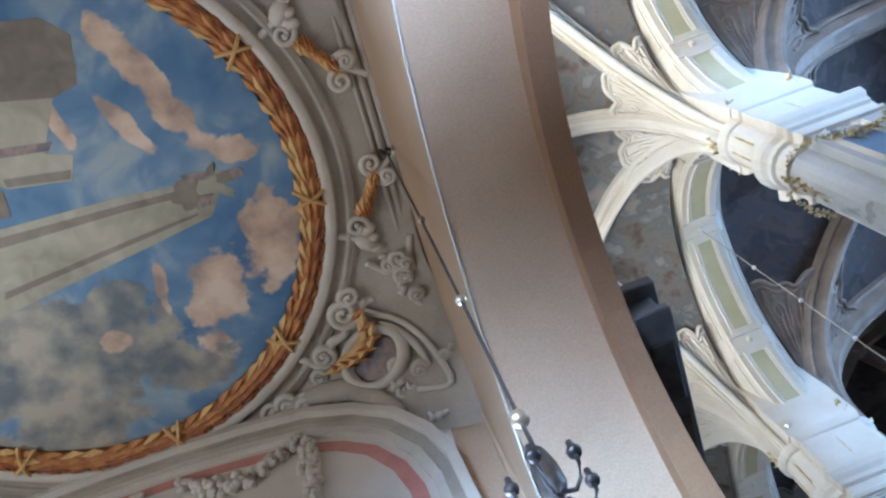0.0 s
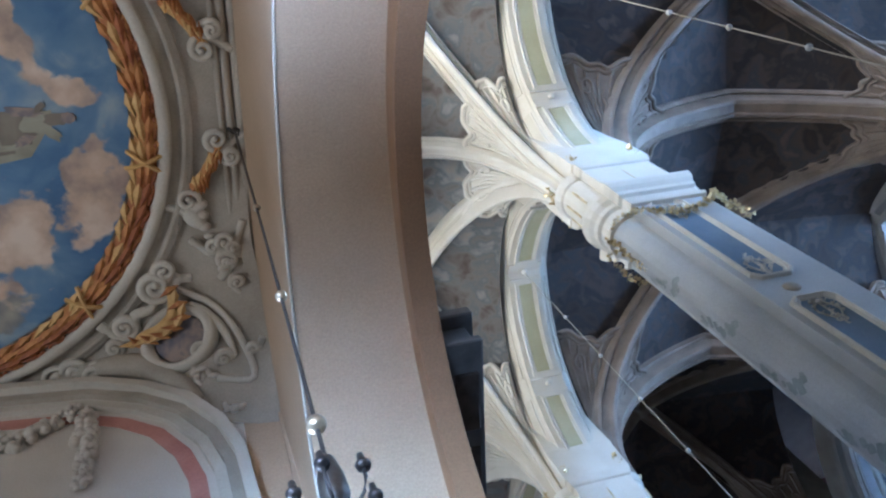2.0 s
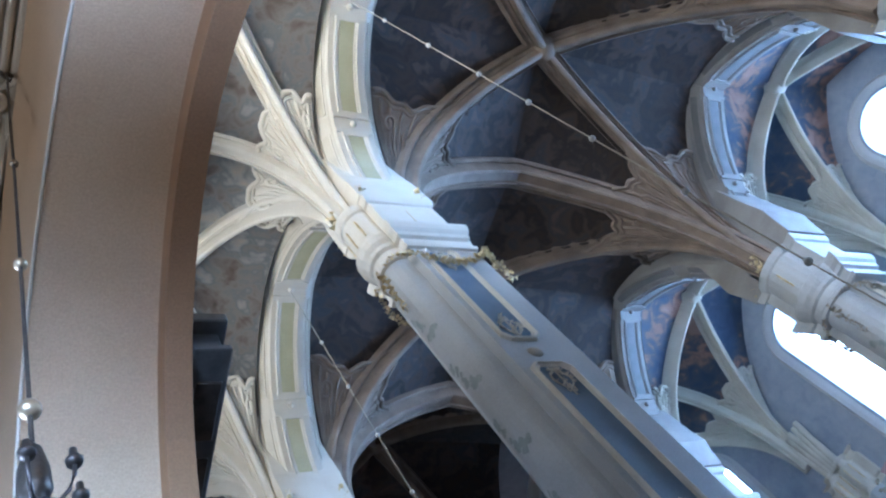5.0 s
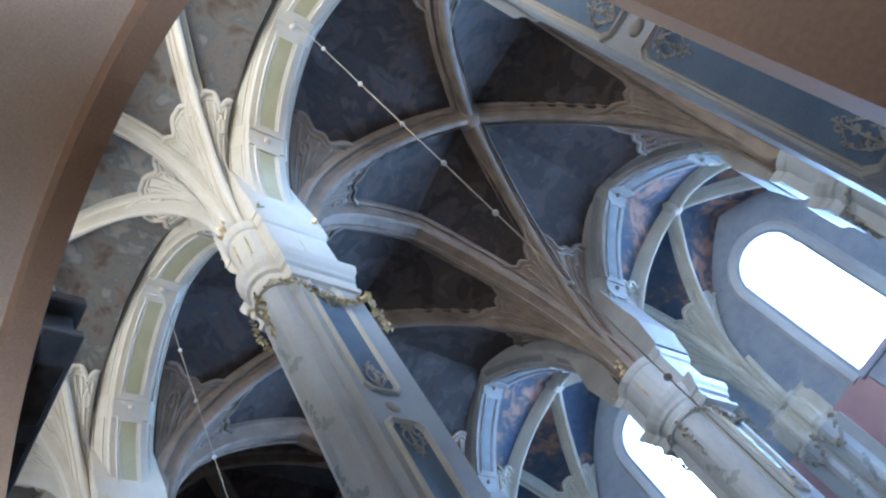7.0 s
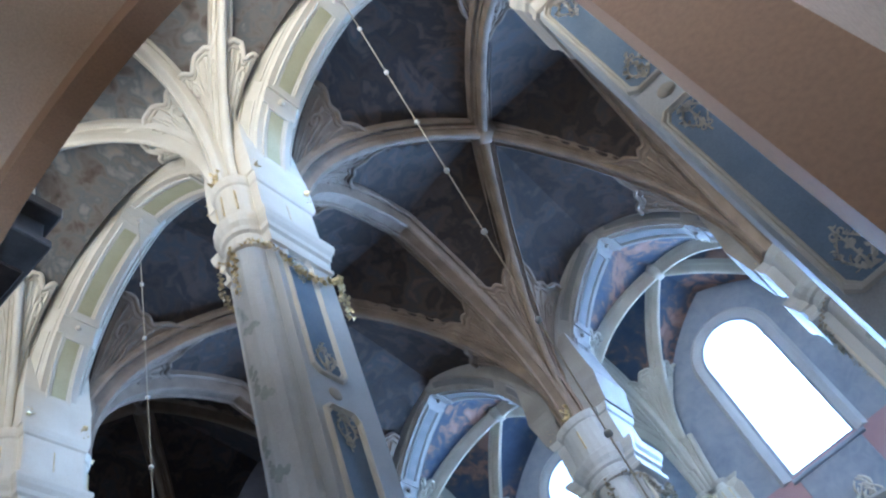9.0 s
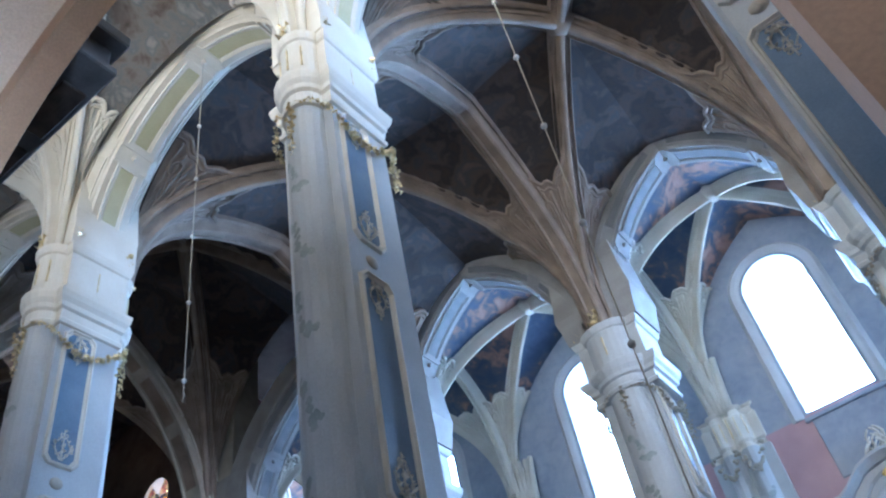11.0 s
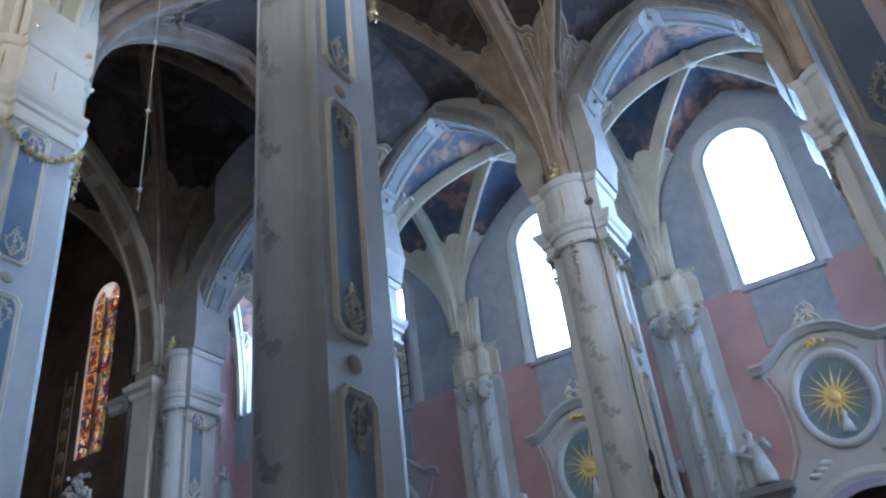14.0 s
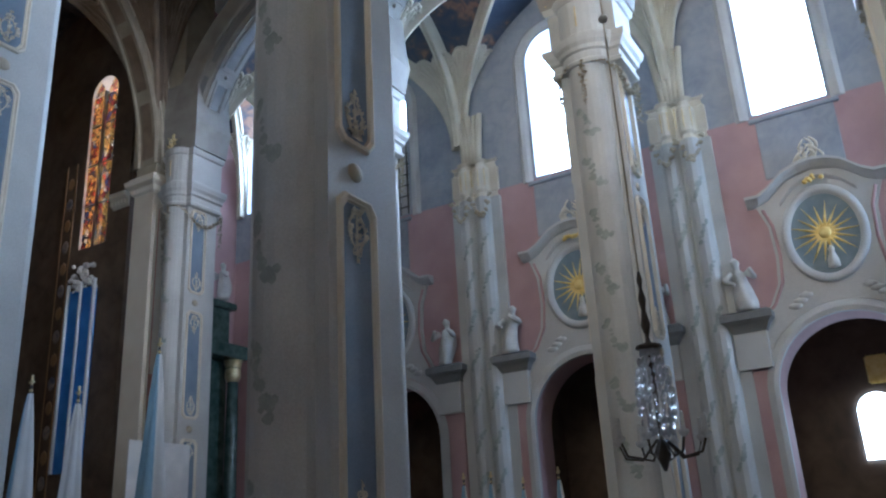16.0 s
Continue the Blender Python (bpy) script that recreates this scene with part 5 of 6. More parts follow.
def altar_front(c):
    """The stucco front over a side chapel's arch."""
    root = empty("chapel_front", pose(WS, c, 0), "grey stucco chapel front with a gilt sun medallion", "altar", "chapel fronts")
    # archivolt
    def ring_arc(r0, r1, d, mat, name, foot=0.0):
        bm = bmesh.new()
        rings = []
        line = [(-1.0, 0.0, foot - 4.3)] + [(-math.cos(math.pi * k / 28), math.sin(math.pi * k / 28), 0) for k in range(29)] + [(1.0, 0.0, foot - 4.3)]
        for cx, sz, dz in line:
            rings.append([(0.0, r0 * cx, 4.3 + r0 * sz + dz), (-d, r0 * cx, 4.3 + r0 * sz + dz), (-d * 1.2, (r0 * 0.6 + r1 * 0.4) * cx, 4.3 + (r0 * 0.6 + r1 * 0.4) * sz + dz), (-d * 0.8, r1 * cx, 4.3 + r1 * sz + dz), (0.0, r1 * cx, 4.3 + r1 * sz + dz)])
        skin(bm, rings)
        bmesh.ops.recalc_face_normals(bm, faces=bm.faces)
        return part(name, bm, mat, root)
    ring_arc(1.48, 1.72, 0.12, M_GREYW, "archivolt")
    # grey field with concave flanks
    bm = bmesh.new()
    side = [(1.62, 5.0), (1.66, 5.9), (1.35, 6.15), (1.12, 6.6), (1.06, 7.2), (1.10, 7.9), (1.24, 8.3), (1.30, 8.45)]
    arc_in = [(1.74 * math.cos(a), 4.3 + 1.74 * math.sin(a)) for a in [math.pi / 2 * k / 8 for k in range(2, 9)]]
    prof = [(y, z) for y, z in side] + [(0.95, 8.55), (0.5, 8.88), (0.0, 8.98)]
    pts = prof + [(-y, z) for y, z in prof[-2::-1]] + [(-y, z) for y, z in arc_in] + [(y, z) for y, z in arc_in[-2::-1]]
    va = [bm.verts.new((-0.06, y, z)) for y, z in pts]
    vb = [bm.verts.new((0.0, y, z)) for y, z in pts]
    bm.faces.new(va)
    for i in range(len(va)):
        j = (i + 1) % len(va)
        bm.faces.new((va[i], vb[i], vb[j], va[j]))
    bmesh.ops.recalc_face_normals(bm, faces=bm.faces)
    part("field", bm, M_GREYW, root)
    for s in (-1, 1):
        bm = bmesh.new()
        tube(bm, [(-0.075, s * (y - 0.10), z) for y, z in side[1:-1]], 0.035, 6)
        part("pink_edge", bm, M_PINK, root, "rose painted edge", smooth=True)
    # curved cornice
    bm = bmesh.new()
    line = [(-1.45, 8.50), (-1.18, 8.50), (-0.95, 8.62), (-0.6, 8.92), (-0.3, 9.04), (0, 9.08), (0.3, 9.04), (0.6, 8.92), (0.95, 8.62), (1.18, 8.50), (1.45, 8.50)]
    skin(bm, [[(0.0, y, z - 0.10), (-0.12, y, z - 0.08), (-0.20, y, z), (-0.30, y, z + 0.05), (-0.30, y, z + 0.11), (0.0, y, z + 0.13)] for y, z in line])
    bmesh.ops.recalc_face_normals(bm, faces=bm.faces)
    part("cornice", bm, M_GREYW, root)
    bm = bmesh.new()
    skin(bm, [[(0.0, y * 0.82, z - 0.32), (-0.10, y * 0.82, z - 0.32), (-0.14, y * 0.82, z - 0.26), (0.0, y * 0.82, z - 0.25)] for y, z in line[2:-2]])
    bmesh.ops.recalc_face_normals(bm, faces=bm.faces)
    part("cornice_bead", bm, M_GREYW, root)
    # medallion
    mz = 7.5
    oval = lambda ry, rz, x: [(x, ry * math.cos(a), mz + rz * math.sin(a)) for a in [2 * math.pi * k / 36 for k in range(36)]]
    bm = bmesh.new()
    skin(bm, [oval(0.86, 1.08, -0.05), oval(0.86, 1.08, -0.14), oval(0.80, 1.02, -0.18), oval(0.70, 0.93, -0.16), oval(0.67, 0.89, -0.08)], caps=False)
    bmesh.ops.recalc_face_normals(bm, faces=bm.faces)
    part("medallion_frame", bm, M_GREYW, root, smooth=True)
    bm = bmesh.new()
    bm.faces.new([bm.verts.new(p) for p in oval(0.68, 0.90, -0.075)])
    part("medallion_ground", bm, M_MEDAL, root, "slate blue oval ground")
    for k in range(18):
        sun_bm = bmesh.new()
        a = 2 * math.pi * k / 18
        ln, wd = (0.74 if k % 2 else 0.66), 0.042
        ca, sa = math.cos(a), math.sin(a)
        q = [(-0.09, 0.1 * ca - wd * sa, mz + 0.1 * sa + wd * ca), (-0.12, ln * 0.5 * ca, mz + ln * 0.5 * sa), (-0.09, 0.1 * ca + wd * sa, mz + 0.1 * sa - wd * ca), (-0.085, ln * ca, mz + ln * sa)]
        v = [sun_bm.verts.new(p) for p in q]
        sun_bm.faces.new((v[0], v[1], v[3]))
        sun_bm.faces.new((v[1], v[2], v[3]))
        sun_bm.faces.new((v[0], v[2], v[1]))
        part("sun_ray", sun_bm, M_SUNGOLD, root, "gilt sun ray")
    bm = bmesh.new()
    bmesh.ops.create_icosphere(bm, subdivisions=2, radius=0.13, matrix=Matrix.Translation((-0.10, 0, mz)) @ Matrix.Diagonal((0.5, 1, 1, 1)))
    part("sun_disc", bm, M_SUNGOLD, root, "gilt sun disc", smooth=True)
    bm = bmesh.new()
    lathe(bm, [(0.02, -0.55), (0.13, -0.52), (0.11, -0.35), (0.05, -0.2), (0.07, -0.12), (0.02, -0.05)], 10)
    o = part("relief_figure", bm, M_STATUE, root, smooth=True)
    o.matrix_basis = Matrix.Translation((-0.10, -0.05, mz - 0.25))
    # grey apron between the crest and the window above
    bm = bmesh.new()
    box(bm, -0.05, 0.0, -0.72, 0.95, 9.0, 10.42)
    box(bm, -0.10, 0.0, -0.85, 1.08, 10.42, 10.52)
    bmesh.ops.bevel(bm, geom=bm.edges[:], offset=0.015, segments=1, affect="EDGES")
    part("apron", bm, M_UPPER, root, "plain grey wall panel")
    # gilt ornament over the medallion and rocaille at the top
    bm = bmesh.new()
    rnd = random.Random(int(c * 7))
    for k in range(10):
        p = Vector((-0.24, rnd.uniform(-0.22, 0.22), 8.72 + rnd.uniform(-0.06, 0.06)))
        bmesh.ops.create_icosphere(bm, subdivisions=1, radius=rnd.uniform(0.04, 0.07), matrix=Matrix.Translation(p))
    tagged(part("gilt_ornament", bm, M_SUNGOLD, root, "gilt ornament"), kind="stuff")
    bm = bmesh.new()
    for k in range(14):
        s = 1 if k % 2 else -1
        y0, z0 = s * rnd.uniform(0.0, 0.24), 9.05 + rnd.uniform(0, 0.38)
        tube(bm, [(-0.12 - 0.03 * j, y0 + s * 0.09 * math.sin(j * 0.9), z0 + 0.07 * j) for j in range(5)], lambda q: 0.042 - 0.022 * q, 6)
    tagged(part("rocaille", bm, M_STUCCO, root, "stucco rocaille crest", smooth=True), kind="stuff")
    for k in range(6):
        bm = bmesh.new()
        y, z = (0.62 + 0.12 * (k % 3)) * (1 if k < 3 else -1), 6.25 - 0.1 * (k % 3)
        bmesh.ops.create_icosphere(bm, subdivisions=1, radius=0.14, matrix=Matrix.Translation((-0.06, y, z)) @ Matrix.Diagonal((0.4, 1.2, 0.6, 1)))
        part("shell", bm, M_STATUE, root, smooth=True)
    return root


M_SUNGOLD = paint("bright_gilding", (0.72, 0.50, 0.12), (0.86, 0.68, 0.26), 8, 0.45, 0.2, metal=0.15)
M_MEDAL = paint("slate_blue_ground", (0.13, 0.18, 0.22), (0.22, 0.28, 0.32), 3, 0.6, 0.1)
seed = 1
for c in CH_S:
    altar_front(c)
    for s in (1.85, -1.85):
        y = c + s
        root = empty("wall_bracket", pose(WS, y, 0), "grey stucco bracket with a moulded cornice", "bracket", "statue brackets")
        bm = bmesh.new()
        box(bm, -0.22, 0.0, -0.34, 0.34, 4.85, 5.62)
        part("block", bm, M_GREYW, root)
        bm = bmesh.new()
        sq = lambda g, z: [(0, -0.34 - g, z), (-0.22 - g, -0.34 - g, z), (-0.22 - g, 0.34 + g, z), (0, 0.34 + g, z)]
        skin(bm, [sq(0, 5.62), sq(0.04, 5.68), sq(0.10, 5.80), sq(0.20, 5.88), sq(0.20, 6.02), sq(0.12, 6.08)])
        bmesh.ops.recalc_face_normals(bm, faces=bm.faces)
        part("cornice", bm, M_SLATE, root, "dark slate moulded cornice")
        bm = bmesh.new()
        box(bm, -0.08, 0.0, -0.32, 0.32, 0, 4.85)
        part("pilaster_strip", bm, M_PINK, root, "rose painted strip")
        figure("statue", pose(WS - 0.22, y, 6.08), 1.22, seed, "white plaster statue on a wall bracket", "plaster statues")
        seed += 1
# moulded surrounds of the south windows
for c in WIN_S:
    bm = bmesh.new()
    line = [(-0.98, WIN_Z[0] - 0.1)] + [(-0.98 * math.cos(math.pi * k / 20), WIN_Z[1] - 0.84 + 0.98 * math.sin(math.pi * k / 20)) for k in range(21)] + [(0.98, WIN_Z[0] - 0.1)]
    rings = []
    for y, z in line:
        zc = max(0.0, z - (WIN_Z[1] - 0.84)) / 0.98
        k = 1 + 0.2 / 0.98
        yy, zz = y * k, (WIN_Z[1] - 0.84) + (z - (WIN_Z[1] - 0.84)) * (k if z > WIN_Z[1] - 0.84 else 1)
        rings.append([(WS, c + y * 0.90, z if z < WIN_Z[1] - 0.84 else WIN_Z[1] - 0.84 + (z - WIN_Z[1] + 0.84) * 0.90), (WS - 0.06, c + y, z), (WS - 0.09, c + (y + yy) / 2, (z + zz) / 2), (WS, c + yy, zz)])
    skin(bm, rings)
    bmesh.ops.recalc_face_normals(bm, faces=bm.faces)
    thing("window_surround", bm, M_GREYW, "grey moulded surround of a tall window", "window", kind="structure")
# the third window's lower lights are leaded and look on a grey wall
root = empty("window_lattice", pose(WS + 0.35, WIN_S[2], 0), "leaded lower lights of a tall window, grey behind", "window", kind="structure")
bm = bmesh.new()
box(bm, 0.02, 0.04, -0.84, 0.84, 10.65, 13.45)
part("pane", bm, M_GREYW, root, "dull grey leaded glass")
for k in range(7):
    bm = bmesh.new()
    y = -0.8 + 1.6 * k / 6
    box(bm, -0.02, 0.02, y - 0.015, y + 0.015, 10.65, 13.45)
    part("lead_bar", bm, M_DARKWOOD, root)
for k in range(9):
    bm = bmesh.new()
    z = 10.7 + 2.72 * k / 8
    box(bm, -0.02, 0.02, -0.84, 0.84, z - 0.015, z + 0.015)
    part("lead_bar", bm, M_DARKWOOD, root)
# a bright small window and a gilt picture in the nearest chapel
bm = bmesh.new()
pts = [(-0.42, 3.0), (0.42, 3.0)] + [(0.42 * math.cos(a), 4.05 + 0.42 * math.sin(a)) for a in [math.pi * k / 12 for k in range(13)]]
bm.faces.new([bm.verts.new((21.55, 1.35 + y, z)) for y, z in pts])
thing("window_1", bm, M_DAY, "small bright arched window in the dim chapel", "window", kind="structure")
bm = bmesh.new()
box(bm, 21.45, 21.58, 0.9, 1.4, 4.65, 5.3)
bmesh.ops.bevel(bm, geom=bm.edges[:], offset=0.04, segments=2, affect="EDGES")
thing("gilt_picture", bm, M_SUNGOLD, "small gilt framed picture in the dim chapel", "picture")

# ---------------------------------------------------------------- chancel arch, chancel, east end of the aisle
CX, CW = 10.2, 3.75           # axis and half span of the chancel arch
root = empty("chancel_arch", pose(CX, 17.2, 11.9), "wide pointed stucco arch before the chancel with painted panels", "arch", kind="structure")
def chancel_line(k, off=0.0):
    d = -1 + 2 * k
    a = abs(d)
    return ((CW + off) * d, 0, (6.0 + off) * pointed(a, 1.6))
ks = [0.5 - 0.5 * math.cos(math.pi * k / 60) for k in range(61)]
bm = bmesh.new()
sweep(bm, [chancel_line(k) for k in ks], [(-0.4, -1.1), (-0.4, 0.0), (-0.36, 0.05), (-0.30, 0.05), (-0.28, 0.0), (0.28, 0.0), (0.30, 0.05), (0.36, 0.05), (0.4, 0.0), (0.4, -1.1)], (0, 1, 0))
part("ring", bm, M_TAUPE, root)
for i in range(8):
    run = [0.5 - 0.5 * math.cos(math.pi * (i + 0.1 + 0.8 * j / 6) / 8) for j in range(7)]
    bm = bmesh.new()
    sweep(bm, [chancel_line(k, -0.004) for k in run], [(-0.2, -0.03), (-0.2, 0), (0.2, 0), (0.2, -0.03)], (0, 1, 0))
    part("panel", bm, M_NAVERIB, root, "dim painted panel")
    bm = bmesh.new()
    for off in (0.18, 0.62):
        sweep(bm, [chancel_line(k, off) for k in run], [(-0.43, -0.03), (-0.43, 0.03), (-0.39, 0.03), (-0.39, -0.03)], (0, 1, 0))
    part("moulding", bm, M_CREAM, root)
for x, s in ((13.92, 1), (6.48, -1)):
    root = empty("chancel_pier", pose(x, 17.2, 0), "cream pier of the chancel arch with red lines", "pier", "chancel piers")
    bm = bmesh.new()
    box(bm, min(0.02 * s, 0.95 * s), max(0.02 * s, 0.95 * s), -0.36, 0.4, 0, 11.1)
    part("shaft", bm, M_CREAMPANEL, root)
    bm = bmesh.new()
    sq = lambda g, z: [(-g * s, -0.36 - g, z), (0.95 * s, -0.36 - g, z), (0.95 * s, 0.4 + g, z), (-g * s, 0.4 + g, z)]
    skin(bm, [sq(0, 11.05), sq(0.05, 11.1), sq(0.08, 11.22), sq(0.18, 11.32), sq(0.2, 11.45), sq(0.12, 11.5), sq(0.1, 11.55)])
    bmesh.ops.recalc_face_normals(bm, faces=bm.faces)
    part("cornice", bm, M_STUCCO, root)
    bm = bmesh.new()
    box(bm, min(0.04 * s, 0.95 * s), max(0.04 * s, 0.95 * s), -0.37, 0.4, 11.55, 13.2)
    part("attic", bm, M_TAUPE, root)
    bm = bmesh.new()
    for z0, z1, x0, x1 in ((11.75, 13.05, 0.16, 0.20), (11.75, 13.05, 0.74, 0.78), (13.05, 13.09, 0.16, 0.78), (11.71, 11.75, 0.16, 0.78), (1.6, 10.7, 0.14, 0.17), (1.6, 10.7, 0.76, 0.79), (10.7, 10.73, 0.14, 0.79)):
        box(bm, min(x0 * s, x1 * s), max(x0 * s, x1 * s), -0.41, -0.36, z0, z1)
    part("panel_moulding", bm, M_CREAM, root)
    for u in (0.22, 0.70):
        bm = bmesh.new()
        box(bm, min(u * s, (u + 0.03) * s), max(u * s, (u + 0.03) * s), -0.366, -0.36, 1.7, 10.6)
        part("red_line", bm, M_REDLINE, root, "thin red painted line")
    bm = bmesh.new()
    box(bm, min(0.25 * s, 0.70 * s), max(0.25 * s, 0.70 * s), -0.367, -0.36, 5.6, 6.15)
    part("red_panel", bm, M_REDLINE, root, "red painted block")
    for name, z, h, w, mat in (("painted_drapery", 12.15, 0.36, 0.14, M_RIBBON), ("painted_drapery", 12.72, 0.26, 0.12, M_REDLINE)):
        bm = bmesh.new()
        bmesh.ops.create_icosphere(bm, subdivisions=2, radius=1.0, matrix=Matrix.Translation((s * 0.60, -0.37, z)) @ Matrix.Rotation(0.25, 4, "Y") @ Matrix.Diagonal((w, 0.02, h, 1)))
        part(name, bm, mat, root, "faded painted drapery", smooth=True)
    # hanging painted trophy on the shaft and a gilt figure on the attic
    bm = bmesh.new()
    rnd = random.Random(21)
    for k in range(34):
        z = 10.4 - 1.5 * k / 34
        bmesh.ops.create_icosphere(bm, subdivisions=1, radius=rnd.uniform(0.03, 0.06), matrix=Matrix.Translation((s * (0.46 + rnd.uniform(-0.16, 0.16) * (1 - 0.8 * k / 34)), -0.36, z)) @ Matrix.Diagonal((1, 0.3, 1, 1)))
    tagged(part("trophy", bm, M_TAUPE, root, "hanging stucco trophy"), kind="stuff")
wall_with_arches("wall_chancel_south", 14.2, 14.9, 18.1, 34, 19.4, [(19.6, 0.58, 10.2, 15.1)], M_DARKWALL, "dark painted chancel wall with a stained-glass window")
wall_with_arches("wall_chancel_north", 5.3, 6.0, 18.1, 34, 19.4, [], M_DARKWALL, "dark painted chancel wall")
bm = bmesh.new()
box(bm, 14.9, 18.7, 18.5, 18.8, 0, 19.4)
thing("wall_aisle_east", bm, M_PINK, "rose painted end wall of the aisle", "wall", kind="structure")
bm = bmesh.new()
box(bm, 15.5, 15.55, 18.85, 20.6, 9.5, 16.5)
thing("backdrop", bm, M_DAY2, "bright sky behind the stained glass", "sky", kind="structure")
win = empty("window_2", pose(14.27, 19.6, 0), "tall stained-glass window in gold, red and blue", "window", kind="structure")
for y0, y1 in ((-0.56, -0.04), (0.04, 0.56)):
    bm = bmesh.new()
    for z0, z1 in ((10.25, 11.5), (11.53, 12.8), (12.83, 14.1), (14.13, 15.1)):
        box(bm, -0.01, 0.01, y0, y1, z0, z1)
    pts = [(y0, 15.13), (y1, 15.13), (y1 * 0.5 + y0 * 0.5 + 0.12, 15.45), ((y0 + y1) / 2, 15.6), (y1 * 0.5 + y0 * 0.5 - 0.12, 15.45)]
    bm.faces.new([bm.verts.new((0, y, z)) for y, z in pts])
    o = part("pane", bm, M_STAINED, win, "leaded stained glass")
    o.visible_shadow = False
bm = bmesh.new()
box(bm, -0.06, 0.06, -0.04, 0.04, 10.2, 15.2)
for z in (11.5, 12.8, 14.1):
    box(bm, -0.03, 0.03, -0.56, 0.56, z, z + 0.03)
part("mullion", bm, M_DARKWOOD, win, "dark stone mullion")
# painted ornament band and cornice on the dark wall
root = empty("painted_band", pose(14.2, 20.75, 0), "upright band of brown painted rosettes on the dark wall", "painted band")
bm = bmesh.new()
box(bm, -0.02, 0.0, -0.24, 0.24, 2.0, 13.0)
part("ground", bm, M_DARKWALL, root)
for k in range(16):
    bm = bmesh.new()
    bmesh.ops.create_icosphere(bm, subdivisions=2, radius=0.15, matrix=Matrix.Translation((-0.02, 0, 2.5 + 0.66 * k)) @ Matrix.Diagonal((0.15, 1, 1.3, 1)))
    part("rosette", bm, M_BROWN if k % 2 else M_DUSK, root, smooth=True)
for y in (-0.22, 0.22):
    bm = bmesh.new()
    box(bm, -0.04, -0.02, y - 0.02, y + 0.02, 2.0, 13.0)
    part("border", bm, M_BROWN, root, "brown painted line")
root = empty("wall_cornice", pose(14.2, 18.45, 0), "short cream moulded cornice with dentils", "cornice", kind="structure")
bm = bmesh.new()
skin(bm, [[(0, y, 11.05), (-0.06, y, 11.1), (-0.08, y, 11.25), (-0.18, y, 11.34), (-0.2, y, 11.46), (0, y, 11.52)] for y in (-0.33, 0.33)])
bmesh.ops.recalc_face_normals(bm, faces=bm.faces)
part("moulding", bm, M_CREAM, root)
for k in range(5):
    bm = bmesh.new()
    box(bm, -0.14, -0.06, -0.28 + 0.13 * k, -0.21 + 0.13 * k, 11.12, 11.24)
    part("dentil", bm, M_CREAM, root)
# deep blue hanging under the window with silver crown
root = empty("blue_hanging", pose(14.05, 19.6, 0), "deep blue cloth hanging with white edging", "hanging")
bm = bmesh.new()
skin(bm, [[(0.1, -0.5, z), (0.0 + 0.03 * math.sin(z * 2), -0.5, z), (-0.04, -0.12, z), (0.01, 0.1, z), (-0.03, 0.5, z), (0.1, 0.5, z)] for z in (4.0, 5.2, 6.4, 7.6, 8.9)])
bmesh.ops.recalc_face_normals(bm, faces=bm.faces)
part("cloth", bm, M_DEEPBLUE, root)
for y in (-0.55, 0.0, 0.55):
    bm = bmesh.new()
    box(bm, -0.08, 0.0, y - 0.03, y + 0.03, 4.0, 9.1)
    part("edging", bm, M_CLOTH_W, root, "white edging")
bm = bmesh.new()
rnd = random.Random(3)
for k in range(40):
    bmesh.ops.create_icosphere(bm, subdivisions=1, radius=rnd.uniform(0.05, 0.11), matrix=Matrix.Translation((rnd.uniform(-0.1, 0.05), rnd.uniform(-0.5, 0.5), 9.1 + rnd.uniform(-0.25, 0.5))))
part("crown", bm, M_STATUE, root, "silver-white carved crown")
# green marble altar at the end of the aisle
root = empty("marble_altar", pose(17.2, 17.9, 0), "dark green marble altar with columns and figures", "altar")
for nm, b in (("base", (-0.9, 0.9, -0.5, 0.5, 0, 2.6)), ("back", (-0.8, 0.8, 0.1, 0.5, 2.6, 7.2)), ("entablature", (-1.0, 1.0, -0.55, 0.5, 7.2, 7.6)), ("attic", (-0.55, 0.55, -0.2, 0.4, 7.6, 8.7)), ("attic_cornice", (-0.7, 0.7, -0.35, 0.45, 8.7, 8.9))):
    bm = bmesh.new()
    box(bm, *b)
    bmesh.ops.bevel(bm, geom=bm.edges[:], offset=0.03, segments=2, affect="EDGES")
    part(nm, bm, M_GREENMARBLE, root)
for x in (-0.68, 0.68):
    bm = bmesh.new()
    lathe(bm, [(0.24, 2.6), (0.24, 2.75), (0.18, 2.85), (0.18, 5.0), (0.155, 6.7), (0.2, 6.75), (0.24, 7.15), (0.24, 7.2)], 18, (x, -0.25))
    col = part("column", bm, M_GREENMARBLE, root, smooth=True)
    bm = bmesh.new()
    lathe(bm, [(0.17, 6.55), (0.24, 6.7), (0.22, 6.95), (0.28, 7.18)], 14, (x, -0.25))
    part("capital", bm, M_GOLD, col, "gilt capital", smooth=True)
figure("statue", pose(17.2, 17.5, 8.9), 1.1, 31, "grey figure on the green marble altar", "altar figures")
figure("statue", pose(16.5, 17.6, 7.6), 1.0, 32, "grey figure on the green marble altar", "altar figures")

# ---------------------------------------------------------------- chains, chandelier, flags


def chain(y, bottom, beads):
    root = empty("lamp_chain", pose(XN, y, 0), "thin lamp chain with pale beads", "chain", "lamp chains")
    bm = bmesh.new()
    tube(bm, [(0, 0, bottom), (0, 0, 15.5)], 0.007, 6)
    part("cord", bm, M_TAUPE, root)
    for z in beads:
        bm = bmesh.new()
        bmesh.ops.create_icosphere(bm, subdivisions=2, radius=0.036, matrix=Matrix.Translation((0, 0, z)))
        part("bead", bm, M_STATUE, root, "pale bead", smooth=True)
    return root


